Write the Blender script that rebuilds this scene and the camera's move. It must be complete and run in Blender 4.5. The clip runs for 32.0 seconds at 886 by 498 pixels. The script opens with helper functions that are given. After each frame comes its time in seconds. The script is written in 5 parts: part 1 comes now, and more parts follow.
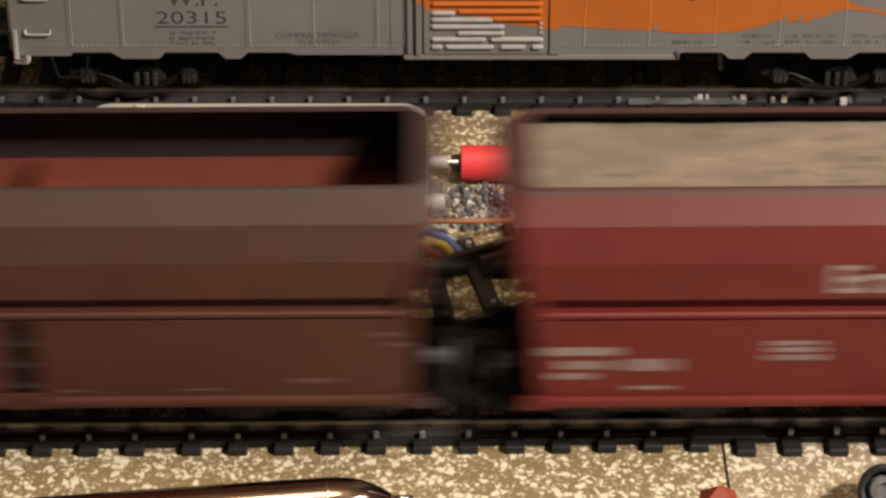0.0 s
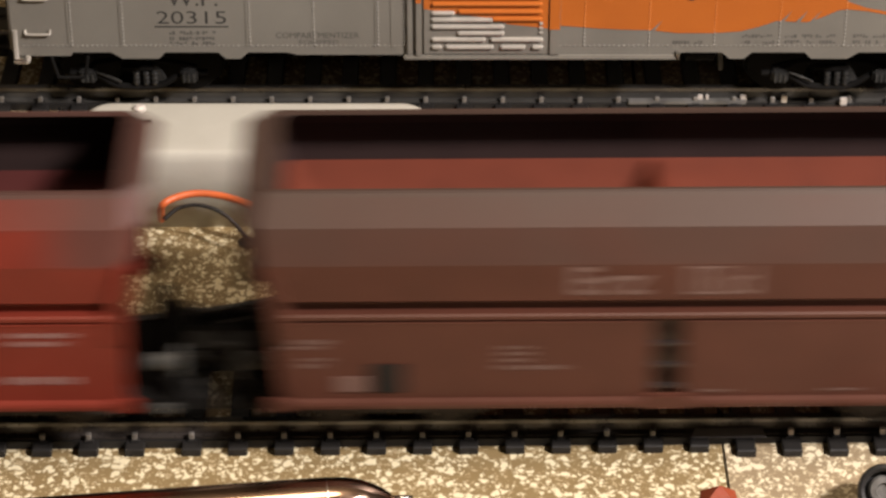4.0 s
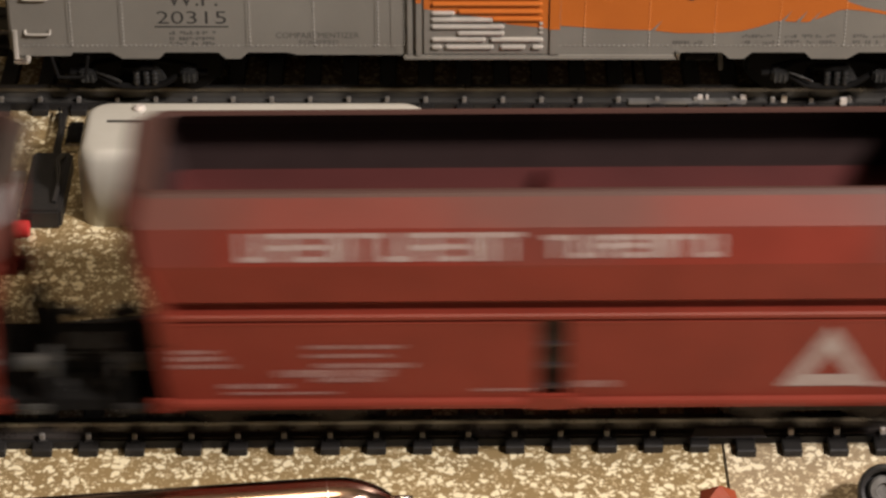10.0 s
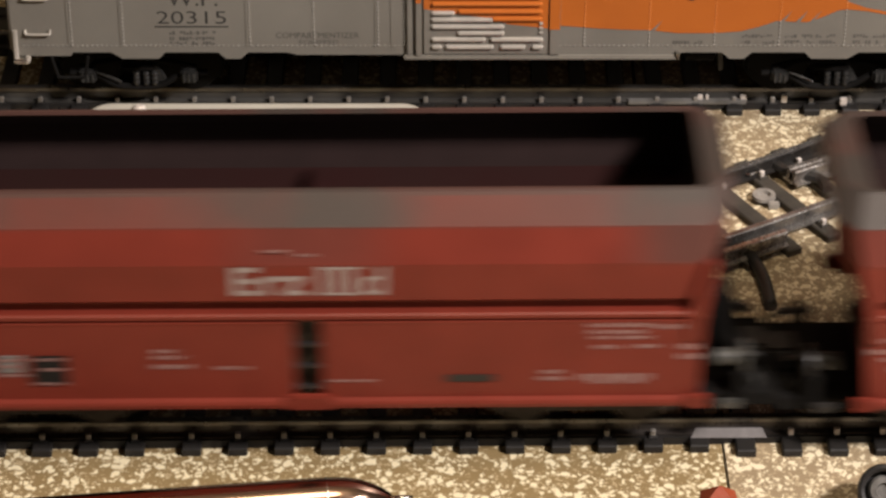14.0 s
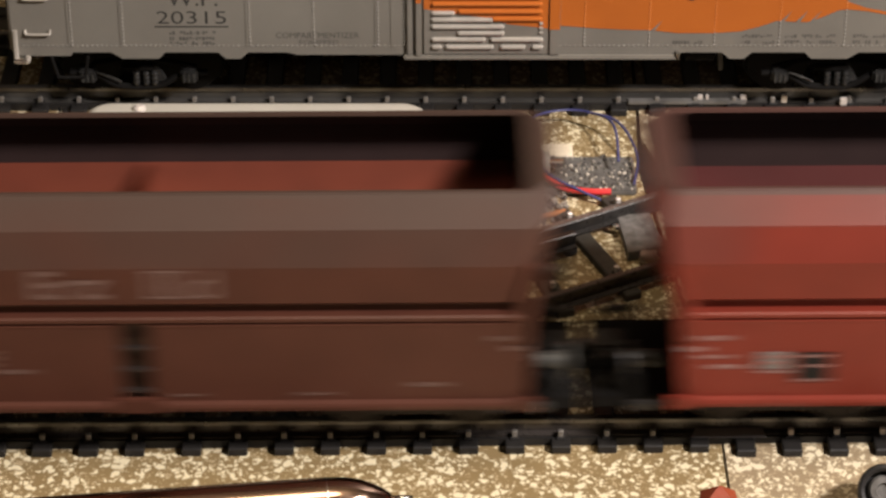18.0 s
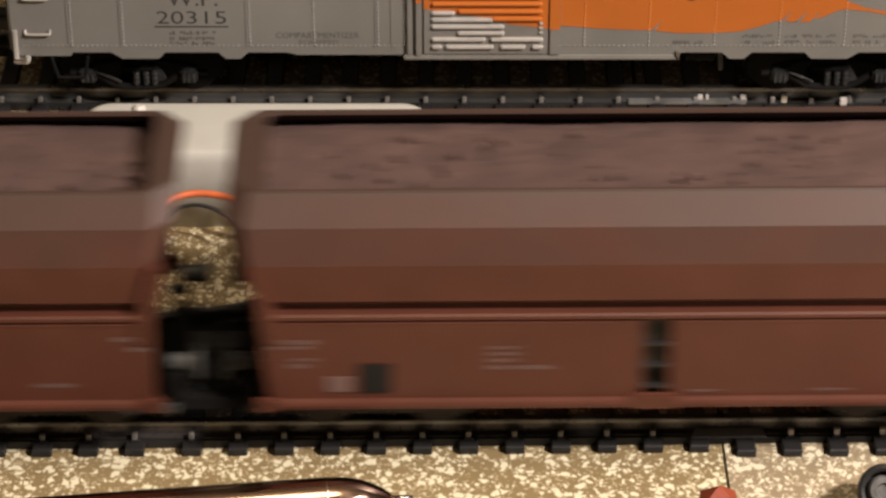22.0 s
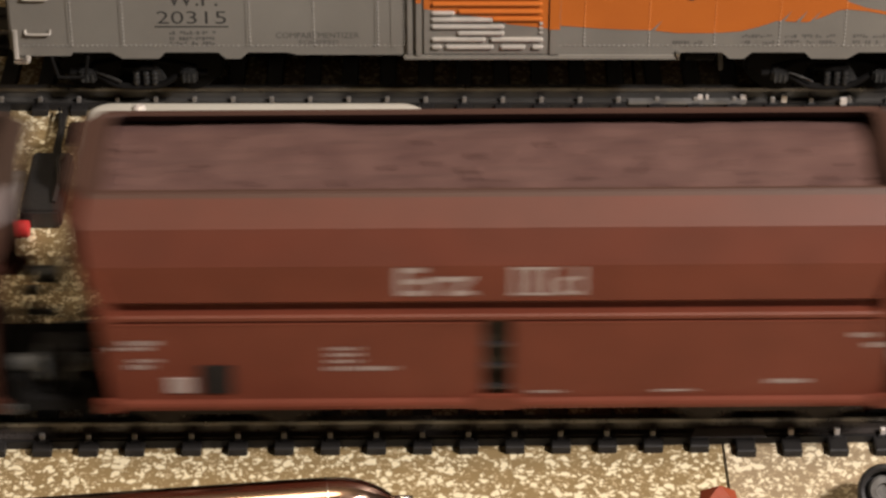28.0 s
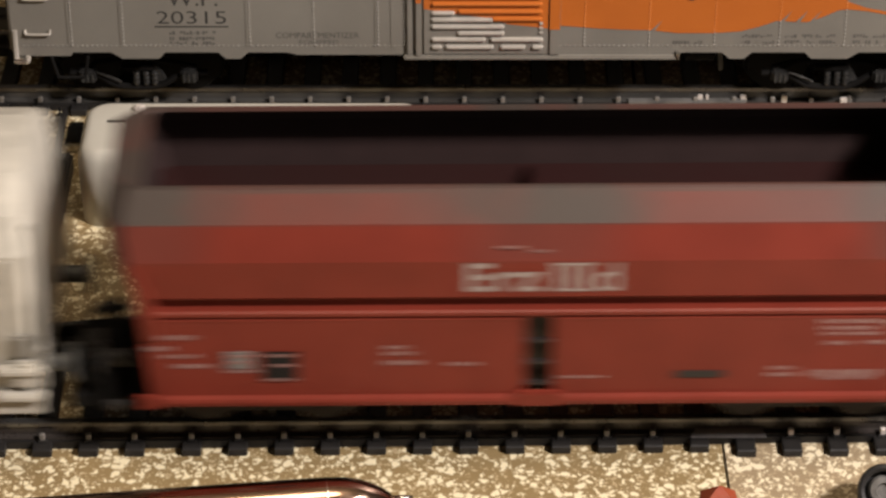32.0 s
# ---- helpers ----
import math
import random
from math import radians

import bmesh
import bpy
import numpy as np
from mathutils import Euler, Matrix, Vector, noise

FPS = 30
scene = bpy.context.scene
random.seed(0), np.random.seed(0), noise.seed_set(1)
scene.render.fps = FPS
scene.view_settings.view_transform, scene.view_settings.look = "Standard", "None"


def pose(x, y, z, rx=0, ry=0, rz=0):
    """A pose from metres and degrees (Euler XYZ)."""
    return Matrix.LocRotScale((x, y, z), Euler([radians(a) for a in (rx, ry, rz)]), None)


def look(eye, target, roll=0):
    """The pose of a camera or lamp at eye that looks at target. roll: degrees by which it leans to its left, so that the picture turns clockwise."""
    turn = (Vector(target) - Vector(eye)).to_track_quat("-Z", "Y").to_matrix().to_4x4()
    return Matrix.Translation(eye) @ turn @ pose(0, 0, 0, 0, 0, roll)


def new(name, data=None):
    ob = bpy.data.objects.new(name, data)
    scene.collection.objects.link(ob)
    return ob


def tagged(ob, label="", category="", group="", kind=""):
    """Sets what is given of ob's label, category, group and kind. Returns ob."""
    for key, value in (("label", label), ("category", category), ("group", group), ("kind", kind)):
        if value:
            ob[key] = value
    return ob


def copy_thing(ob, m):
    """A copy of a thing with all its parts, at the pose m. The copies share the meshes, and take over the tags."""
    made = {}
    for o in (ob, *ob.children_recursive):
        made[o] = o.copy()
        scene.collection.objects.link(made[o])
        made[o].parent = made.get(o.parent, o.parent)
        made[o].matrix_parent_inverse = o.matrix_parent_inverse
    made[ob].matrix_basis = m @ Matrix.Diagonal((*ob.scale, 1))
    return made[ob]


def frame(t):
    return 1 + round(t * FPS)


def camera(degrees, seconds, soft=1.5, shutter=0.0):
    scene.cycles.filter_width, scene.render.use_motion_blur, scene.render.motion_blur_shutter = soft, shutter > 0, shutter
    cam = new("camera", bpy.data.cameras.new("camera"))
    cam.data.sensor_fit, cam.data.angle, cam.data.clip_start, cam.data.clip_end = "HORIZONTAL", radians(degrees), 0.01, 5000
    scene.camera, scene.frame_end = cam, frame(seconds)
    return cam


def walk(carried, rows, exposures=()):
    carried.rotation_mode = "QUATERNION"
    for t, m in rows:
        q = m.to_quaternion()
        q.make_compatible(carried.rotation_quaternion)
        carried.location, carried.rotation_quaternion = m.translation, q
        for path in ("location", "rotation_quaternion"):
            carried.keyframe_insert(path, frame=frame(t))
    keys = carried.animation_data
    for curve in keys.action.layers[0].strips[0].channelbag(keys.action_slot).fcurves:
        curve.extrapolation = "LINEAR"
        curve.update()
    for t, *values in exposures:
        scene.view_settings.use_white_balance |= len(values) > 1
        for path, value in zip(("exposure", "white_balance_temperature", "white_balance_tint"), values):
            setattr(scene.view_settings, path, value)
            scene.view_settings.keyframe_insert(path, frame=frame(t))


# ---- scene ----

MM = 0.001
# camera: a zoomed camcorder on a stand beside the layout, standing still
EYE = (0.0, -0.2965, 0.2228)
TILT = 34.0
cam = camera(18.364, 32.0, soft=2.7, shutter=1.2)
EXPOSURES = [(0, -0.07), (0.5, 0.12), (1, 0.17), (2, 0.22), (3.5, 0.22), (6, 0.08), (7, -0.01), (10, -0.05), (11, 0.02), (17, 0.0), (19, 0.13), (23, 0.12), (25, 0.05), (28, -0.01), (29, 0.1), (30.5, 0.19), (32, 0.01)]
walk(cam, [(0.0, pose(*EYE, 90 - TILT, 0, 0)), (32.0, pose(*EYE, 90 - TILT, 0, 0))], EXPOSURES)

# ---- light ----
world = bpy.data.worlds.new("room_air")
scene.world = world
world.use_nodes = True
world.node_tree.nodes["Background"].inputs["Color"].default_value = (1.0, 0.85, 0.68, 1)
world.node_tree.nodes["Background"].inputs["Strength"].default_value = 0.06


def area_lamp(name, eye, target, size, watts, colour):
    data = bpy.data.lights.new(name, "AREA")
    data.shape, data.size, data.energy, data.color = "DISK", size, watts, colour
    ob = new(name, data)
    ob.matrix_world = look(eye, target)
    return ob


area_lamp("desk_lamp_light", (0.354, -0.259, 0.4425), (0, 0.03, 0), 0.077, 6.6, (1.0, 0.90, 0.855))
# unseen warm lamp overhead, added as fill to lift the shadows
fill_lamp = bpy.data.lights.new("fill_light", "POINT")
fill_lamp.energy, fill_lamp.color, fill_lamp.shadow_soft_size = 14.5, (1.0, 0.81, 0.60), 0.22
new("fill_light", fill_lamp).matrix_world = Matrix.Translation((0.10, -0.22, 1.32))


# ---- materials ----
def mat(name, base, rough=0.5, metal=0.0, dark=None, amount=0.5, scale=200.0, bump=0.0, bump_scale=1500.0, spec=0.5, coat=0.0):
    """A painted or plastic surface with stains at one scale, grain and bump at another."""
    m = bpy.data.materials.new(name)
    m.use_nodes = True
    nt = m.node_tree
    b = nt.nodes["Principled BSDF"]
    b.inputs["Roughness"].default_value = rough
    b.inputs["Metallic"].default_value = metal
    b.inputs["Specular IOR Level"].default_value = spec
    b.inputs["Coat Weight"].default_value = coat
    tc = nt.nodes.new("ShaderNodeTexCoord")
    n1 = nt.nodes.new("ShaderNodeTexNoise")
    n1.inputs["Scale"].default_value = scale
    n1.inputs["Detail"].default_value = 6
    nt.links.new(tc.outputs["Object"], n1.inputs["Vector"])
    n2 = nt.nodes.new("ShaderNodeTexNoise")
    n2.inputs["Scale"].default_value = bump_scale
    n2.inputs["Detail"].default_value = 3
    nt.links.new(tc.outputs["Object"], n2.inputs["Vector"])
    ramp = nt.nodes.new("ShaderNodeMapRange")
    ramp.inputs["From Min"].default_value, ramp.inputs["From Max"].default_value = 0.35, 0.7
    ramp.inputs["To Min"].default_value, ramp.inputs["To Max"].default_value = 0.0, amount
    nt.links.new(n1.outputs["Fac"], ramp.inputs["Value"])
    mix = nt.nodes.new("ShaderNodeMix")
    mix.data_type = "RGBA"
    dark = dark or tuple(c * 0.55 for c in base)
    mix.inputs["A"].default_value, mix.inputs["B"].default_value = (*base, 1), (*dark, 1)
    nt.links.new(ramp.outputs["Result"], mix.inputs["Factor"])
    nt.links.new(mix.outputs["Result"], b.inputs["Base Color"])
    rr = nt.nodes.new("ShaderNodeMapRange")
    rr.inputs["To Min"].default_value, rr.inputs["To Max"].default_value = max(0.02, rough - 0.1), min(1, rough + 0.1)
    nt.links.new(n2.outputs["Fac"], rr.inputs["Value"])
    nt.links.new(rr.outputs["Result"], b.inputs["Roughness"])
    if bump:
        bp = nt.nodes.new("ShaderNodeBump")
        bp.inputs["Strength"].default_value = bump
        bp.inputs["Distance"].default_value = 0.0002
        nt.links.new(n2.outputs["Fac"], bp.inputs["Height"])
        nt.links.new(bp.outputs["Normal"], b.inputs["Normal"])
    return m


def wagon_paint(name, base, rough, dust, bands):
    """Wagon paint with sprayed grey dust on the upper slopes, in soft bands along the body where bands is above 0."""
    m = mat(name, base, rough, 0.0, tuple(c * 0.7 for c in base), 0.5, 160, 0.12, 2500, spec=0.3)
    nt = m.node_tree
    b = nt.nodes["Principled BSDF"]
    src = b.inputs["Base Color"].links[0].from_socket
    tc = nt.nodes.new("ShaderNodeTexCoord")
    sep = nt.nodes.new("ShaderNodeSeparateXYZ")
    nt.links.new(tc.outputs["Object"], sep.inputs["Vector"])
    up = nt.nodes.new("ShaderNodeMapRange")
    up.inputs["From Min"].default_value, up.inputs["From Max"].default_value = 0.0363, 0.0368
    nt.links.new(sep.outputs["Z"], up.inputs["Value"])
    if not bands:
        # thinner dust on the steep band below the slope
        up.inputs["To Min"].default_value, up.inputs["To Max"].default_value = 0.0, 0.2
        low = nt.nodes.new("ShaderNodeMapRange")
        low.inputs["From Min"].default_value, low.inputs["From Max"].default_value = 0.0320, 0.0325
        low.inputs["To Max"].default_value = 0.85
        nt.links.new(sep.outputs["Z"], low.inputs["Value"])
        total = nt.nodes.new("ShaderNodeMath")
        nt.links.new(up.outputs["Result"], total.inputs[0])
        nt.links.new(low.outputs["Result"], total.inputs[1])
    wave = nt.nodes.new("ShaderNodeMath")
    wave.operation = "MULTIPLY"
    wave.inputs[1].default_value = math.tau / 0.051
    nt.links.new(sep.outputs["X"], wave.inputs[0])
    cos = nt.nodes.new("ShaderNodeMath")
    cos.operation = "COSINE"
    nt.links.new(wave.outputs[0], cos.inputs[0])
    band = nt.nodes.new("ShaderNodeMapRange")
    band.interpolation_type = "SMOOTHSTEP"
    band.inputs["From Min"].default_value, band.inputs["From Max"].default_value = -0.6, 0.7
    band.inputs["To Min"].default_value = 1.0 - bands
    nt.links.new(cos.outputs[0], band.inputs["Value"])
    n = nt.nodes.new("ShaderNodeTexNoise")
    n.inputs["Scale"].default_value = 90
    nt.links.new(tc.outputs["Object"], n.inputs["Vector"])
    nn = nt.nodes.new("ShaderNodeMapRange")
    nn.inputs["From Min"].default_value, nn.inputs["From Max"].default_value = 0.25, 0.6
    nn.inputs["To Min"].default_value = 0.55
    nt.links.new(n.outputs["Fac"], nn.inputs["Value"])
    f1 = nt.nodes.new("ShaderNodeMath")
    f1.operation = "MULTIPLY"
    nt.links.new(up.outputs["Result"] if bands else total.outputs[0], f1.inputs[0])
    nt.links.new(band.outputs["Result"], f1.inputs[1])
    f2 = nt.nodes.new("ShaderNodeMath")
    f2.operation = "MULTIPLY"
    nt.links.new(f1.outputs[0], f2.inputs[0])
    nt.links.new(nn.outputs["Result"], f2.inputs[1])
    f3 = nt.nodes.new("ShaderNodeMath")
    f3.operation = "MULTIPLY"
    f3.inputs[1].default_value = dust
    nt.links.new(f2.outputs[0], f3.inputs[0])
    rim = nt.nodes.new("ShaderNodeMapRange")
    rim.inputs["From Min"].default_value, rim.inputs["From Max"].default_value = 0.03915, 0.0393
    rim.inputs["To Max"].default_value = 0.75
    nt.links.new(sep.outputs["Z"], rim.inputs["Value"])
    top = nt.nodes.new("ShaderNodeMath")
    top.operation = "MAXIMUM"
    nt.links.new(f3.outputs[0], top.inputs[0])
    nt.links.new(rim.outputs["Result"], top.inputs[1])
    if bands:
        # the dust also covers the steep band near one end
        ends = nt.nodes.new("ShaderNodeMapRange")
        ends.interpolation_type = "SMOOTHSTEP"
        ends.inputs["From Min"].default_value, ends.inputs["From Max"].default_value = 0.036, 0.046
        ends.inputs["To Max"].default_value = 0.62
        nt.links.new(sep.outputs["X"], ends.inputs["Value"])
        upper = nt.nodes.new("ShaderNodeMapRange")
        upper.inputs["From Min"].default_value, upper.inputs["From Max"].default_value = 0.0318, 0.0326
        nt.links.new(sep.outputs["Z"], upper.inputs["Value"])
        both = nt.nodes.new("ShaderNodeMath")
        both.operation = "MULTIPLY"
        nt.links.new(ends.outputs["Result"], both.inputs[0])
        nt.links.new(upper.outputs["Result"], both.inputs[1])
        soft = nt.nodes.new("ShaderNodeMapRange")
        soft.interpolation_type = "SMOOTHSTEP"
        soft.inputs["From Min"].default_value, soft.inputs["From Max"].default_value = -0.1, 1.0
        soft.inputs["To Max"].default_value = 0.3
        nt.links.new(cos.outputs[0], soft.inputs["Value"])
        thin = nt.nodes.new("ShaderNodeMath")
        thin.operation = "MULTIPLY"
        nt.links.new(soft.outputs["Result"], thin.inputs[0])
        nt.links.new(upper.outputs["Result"], thin.inputs[1])
        either = nt.nodes.new("ShaderNodeMath")
        either.operation = "MAXIMUM"
        nt.links.new(both.outputs[0], either.inputs[0])
        nt.links.new(thin.outputs[0], either.inputs[1])
        more = nt.nodes.new("ShaderNodeMath")
        more.operation = "MAXIMUM"
        nt.links.new(either.outputs[0], more.inputs[0])
        nt.links.new(top.outputs[0], more.inputs[1])
        top = more
    mix = nt.nodes.new("ShaderNodeMix")
    mix.data_type = "RGBA"
    nt.links.new(top.outputs[0], mix.inputs["Factor"])
    nt.links.new(src, mix.inputs["A"])
    mix.inputs["B"].default_value = (0.044, 0.038, 0.032, 1) if bands else (0.051, 0.0360, 0.0275, 1)
    nt.links.new(mix.outputs["Result"], b.inputs["Base Color"])
    return m


def chip_floor(name, ground, chip, chip2, share):
    """Speckled covering: angular pale chips of one to two millimetres in a brown ground."""
    m = bpy.data.materials.new(name)
    m.use_nodes = True
    nt = m.node_tree
    b = nt.nodes["Principled BSDF"]
    b.inputs["Roughness"].default_value = 0.5
    tc = nt.nodes.new("ShaderNodeTexCoord")
    warp = nt.nodes.new("ShaderNodeTexNoise")
    warp.inputs["Scale"].default_value = 1200
    nt.links.new(tc.outputs["Object"], warp.inputs["Vector"])
    add = nt.nodes.new("ShaderNodeVectorMath")
    add.operation = "MULTIPLY_ADD"
    add.inputs[1].default_value = (0.0010, 0.0010, 0.0)
    nt.links.new(warp.outputs["Color"], add.inputs[0])
    nt.links.new(tc.outputs["Object"], add.inputs[2])
    last = None
    for scale, part_of, colour in ((2600, share * 0.75, chip2), (1500, share * 0.72, chip), (850, share * 0.68, chip)):
        v = nt.nodes.new("ShaderNodeTexVoronoi")
        v.inputs["Scale"].default_value = scale
        nt.links.new(add.outputs[0], v.inputs["Vector"])
        e = nt.nodes.new("ShaderNodeTexVoronoi")
        e.feature = "DISTANCE_TO_EDGE"
        e.inputs["Scale"].default_value = scale
        nt.links.new(add.outputs[0], e.inputs["Vector"])
        sp = nt.nodes.new("ShaderNodeSeparateColor")
        nt.links.new(v.outputs["Color"], sp.inputs["Color"])
        lt = nt.nodes.new("ShaderNodeMath")
        lt.operation = "LESS_THAN"
        lt.inputs[1].default_value = part_of
        nt.links.new(sp.outputs["Red"], lt.inputs[0])
        edge = nt.nodes.new("ShaderNodeMapRange")
        edge.inputs["From Min"].default_value, edge.inputs["From Max"].default_value = 0.09, 0.14
        nt.links.new(e.outputs["Distance"], edge.inputs["Value"])
        mul = nt.nodes.new("ShaderNodeMath")
        mul.operation = "MULTIPLY"
        nt.links.new(lt.outputs[0], mul.inputs[0])
        nt.links.new(edge.outputs["Result"], mul.inputs[1])
        mix = nt.nodes.new("ShaderNodeMix")
        mix.data_type = "RGBA"
        nt.links.new(mul.outputs[0], mix.inputs["Factor"])
        if last is None:
            big = nt.nodes.new("ShaderNodeTexNoise")
            big.inputs["Scale"].default_value = 60
            nt.links.new(tc.outputs["Object"], big.inputs["Vector"])
            g = nt.nodes.new("ShaderNodeMix")
            g.data_type = "RGBA"
            g.inputs["A"].default_value = (*ground, 1)
            g.inputs["B"].default_value = (*(c * 0.65 for c in ground), 1)
            nt.links.new(big.outputs["Fac"], g.inputs["Factor"])
            nt.links.new(g.outputs["Result"], mix.inputs["A"])
        else:
            nt.links.new(last, mix.inputs["A"])
        mix.inputs["B"].default_value = (*colour, 1)
        last = mix.outputs["Result"]
    nt.links.new(last, b.inputs["Base Color"])
    bp = nt.nodes.new("ShaderNodeBump")
    bp.inputs["Strength"].default_value = 0.15
    bp.inputs["Distance"].default_value = 0.0002
    nt.links.new(warp.outputs["Fac"], bp.inputs["Height"])
    nt.links.new(bp.outputs["Normal"], b.inputs["Normal"])
    return m


BOARD = chip_floor("speckled_board", (0.275, 0.196, 0.090), (0.70, 0.62, 0.42), (0.46, 0.37, 0.22), 0.40)
BOARD_R = chip_floor("speckled_board_pale", (0.33, 0.25, 0.15), (0.70, 0.615, 0.43), (0.51, 0.42, 0.27), 0.44)
BLACK = mat("black_plastic", (0.014, 0.013, 0.0125), 0.5, 0, (0.022, 0.019, 0.016), 0.7, 300, 0.2)
SLEEPER = mat("sleeper_plastic", (0.014, 0.0135, 0.0135), 0.45, 0, (0.022, 0.020, 0.018), 0.6, 300, 0.2, spec=0.25)
DUSTY_SLEEPER = mat("dusty_sleeper_plastic", (0.038, 0.034, 0.029), 0.55, 0, (0.07, 0.062, 0.05), 0.7, 300, 0.3, spec=0.2)
BRANCH_DARK = mat("dull_rail_side", (0.042, 0.040, 0.038), 0.3, 0.5, (0.035, 0.03, 0.027), 0.8, 350, 0.2)
RAIL_EDGE = mat("worn_rail_head", (0.17, 0.165, 0.155), 0.3, 0.85, (0.08, 0.07, 0.062), 0.8, 200, 0.15)
CHAIR = mat("rail_clip", (0.34, 0.32, 0.29), 0.35, 0.5, (0.05, 0.045, 0.04), 0.6, 700, 0.2)
JOINT_GREY = mat("dull_joint_bar", (0.19, 0.186, 0.175), 0.4, 0.3, (0.08, 0.076, 0.07), 0.8, 300, 0.2)
JOINT_SILVER = mat("grey_joiner_metal", (0.12, 0.11, 0.107), 0.45, 0.3, (0.075, 0.068, 0.066), 0.7, 300, 0.2)
REAR_RAIL = mat("dull_grey_rail", (0.068, 0.066, 0.061), 0.4, 0.3, (0.05, 0.047, 0.043), 0.8, 300, 0.2)
PALE_METAL = mat("pale_dull_metal", (0.66, 0.61, 0.56), 0.35, 0.3, (0.5, 0.46, 0.42), 0.5, 400, 0.1)
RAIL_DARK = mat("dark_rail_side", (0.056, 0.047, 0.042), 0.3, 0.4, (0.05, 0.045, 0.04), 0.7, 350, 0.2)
STEEL = mat("rail_steel", (0.38, 0.37, 0.35), 0.28, 0.7, (0.13, 0.10, 0.08), 0.8, 350, 0.2)
BRANCH_STEEL = mat("worn_branch_steel", (0.27, 0.262, 0.25), 0.25, 0.7, (0.12, 0.11, 0.10), 0.8, 350, 0.2)
TRUCK = mat("truck_plastic", (0.029, 0.029, 0.028), 0.28, 0, (0.004, 0.004, 0.004), 0.7, 500, 0.3)
RIVET = mat("bright_rivets", (0.36, 0.345, 0.315), 0.4, 0.1)
RIVET_ORANGE = mat("orange_rivets", (0.66, 0.23, 0.06), 0.4, 0)
NICKEL = mat("bright_metal", (0.72, 0.70, 0.66), 0.2, 1.0, (0.45, 0.42, 0.38), 0.5, 400, 0.1)
# darker copy of the black plastic, with the shade on low parts coloured in
SHADE_BLACK = mat("shade_black_plastic", (0.007, 0.0065, 0.006), 0.8, spec=0.1)
# black plastic lightened to lift the deep shade under the wagons
BOGIE = mat("lifted_bogie_plastic", (0.034, 0.029, 0.026), 0.6, 0, (0.05, 0.04, 0.034), 0.7, 300, 0.2, spec=0.2)
GREY_BUFFER = mat("grey_buffer_metal", (0.060, 0.060, 0.055), 0.45, 0.2, (0.03, 0.03, 0.027), 0.7, 500, 0.2)
WHITE_INK = mat("white_lettering", (0.30, 0.25, 0.225), 0.6, 0, (0.20, 0.14, 0.125), 0.6, 900)
FADED_INK = mat("faded_lettering", (0.15, 0.09, 0.075), 0.6, 0, (0.09, 0.045, 0.035), 0.7, 900)
DARK_INK = mat("dark_lettering", (0.035, 0.033, 0.03), 0.6)
PRINT_INK = mat("pinkish_small_print", (0.27, 0.155, 0.14), 0.6, 0, (0.18, 0.08, 0.07), 0.6, 900)
PLATE_GREY = mat("grey_label_plate", (0.17, 0.155, 0.145), 0.55, 0, (0.10, 0.08, 0.075), 0.7, 500)
PLATE_BLACK = mat("black_label_frame", (0.012, 0.011, 0.010), 0.6, spec=0.2)
PALE_INK = mat("faint_grey_lettering", (0.105, 0.098, 0.088), 0.6)
GREY_INK = mat("grey_lettering", (0.085, 0.08, 0.072), 0.6)
# shade under the hopper's inward-leaning walls, put into the colour
HOPPER_SHADE = mat("shaded_hopper_inside", (0.030, 0.017, 0.016), 0.8, spec=0.2)
ORE_DARK = mat("dark_ore_load", (0.062, 0.037, 0.026), 0.95, 0, (0.040, 0.023, 0.016), 0.9, 180, 0.8, 2200)
ORE = mat("ore_load", (0.084, 0.045, 0.034), 0.95, 0, (0.052, 0.027, 0.021), 0.9, 180, 0.8, 2200)
ORE_RUST = mat("rusty_load", (0.105, 0.053, 0.042), 0.95, 0, (0.066, 0.029, 0.023), 0.9, 180, 0.8, 2200)
ORE_PALE = mat("pale_load", (0.225, 0.176, 0.118), 0.95, 0, (0.135, 0.098, 0.062), 0.8, 250, 0.8, 2000)
PAINTS = {
    "crimson": wagon_paint("crimson_paint", (0.122, 0.0165, 0.0138), 0.42, 0.17, 0.0),
    "umber": wagon_paint("umber_paint", (0.071, 0.0247, 0.0157), 0.44, 0.62, 0.0),
    "sepia": wagon_paint("sepia_paint", (0.052, 0.0192, 0.0121), 0.44, 0.5, 0.0),
    "brown": wagon_paint("brown_paint", (0.087, 0.0285, 0.0168), 0.42, 0.62, 0.0),
    "rust": wagon_paint("rust_paint", (0.119, 0.0305, 0.0168), 0.42, 0.3, 0.0),
    "grey_red": wagon_paint("grey_dusted_red_paint", (0.156, 0.0244, 0.0146), 0.40, 0.97, 0.05),
    "fresh_red": wagon_paint("fresh_red_paint", (0.156, 0.0244, 0.0146), 0.38, 0.5, 0.6),
    "red": wagon_paint("red_paint", (0.156, 0.0244, 0.0146), 0.40, 0.95, 0.45),
}
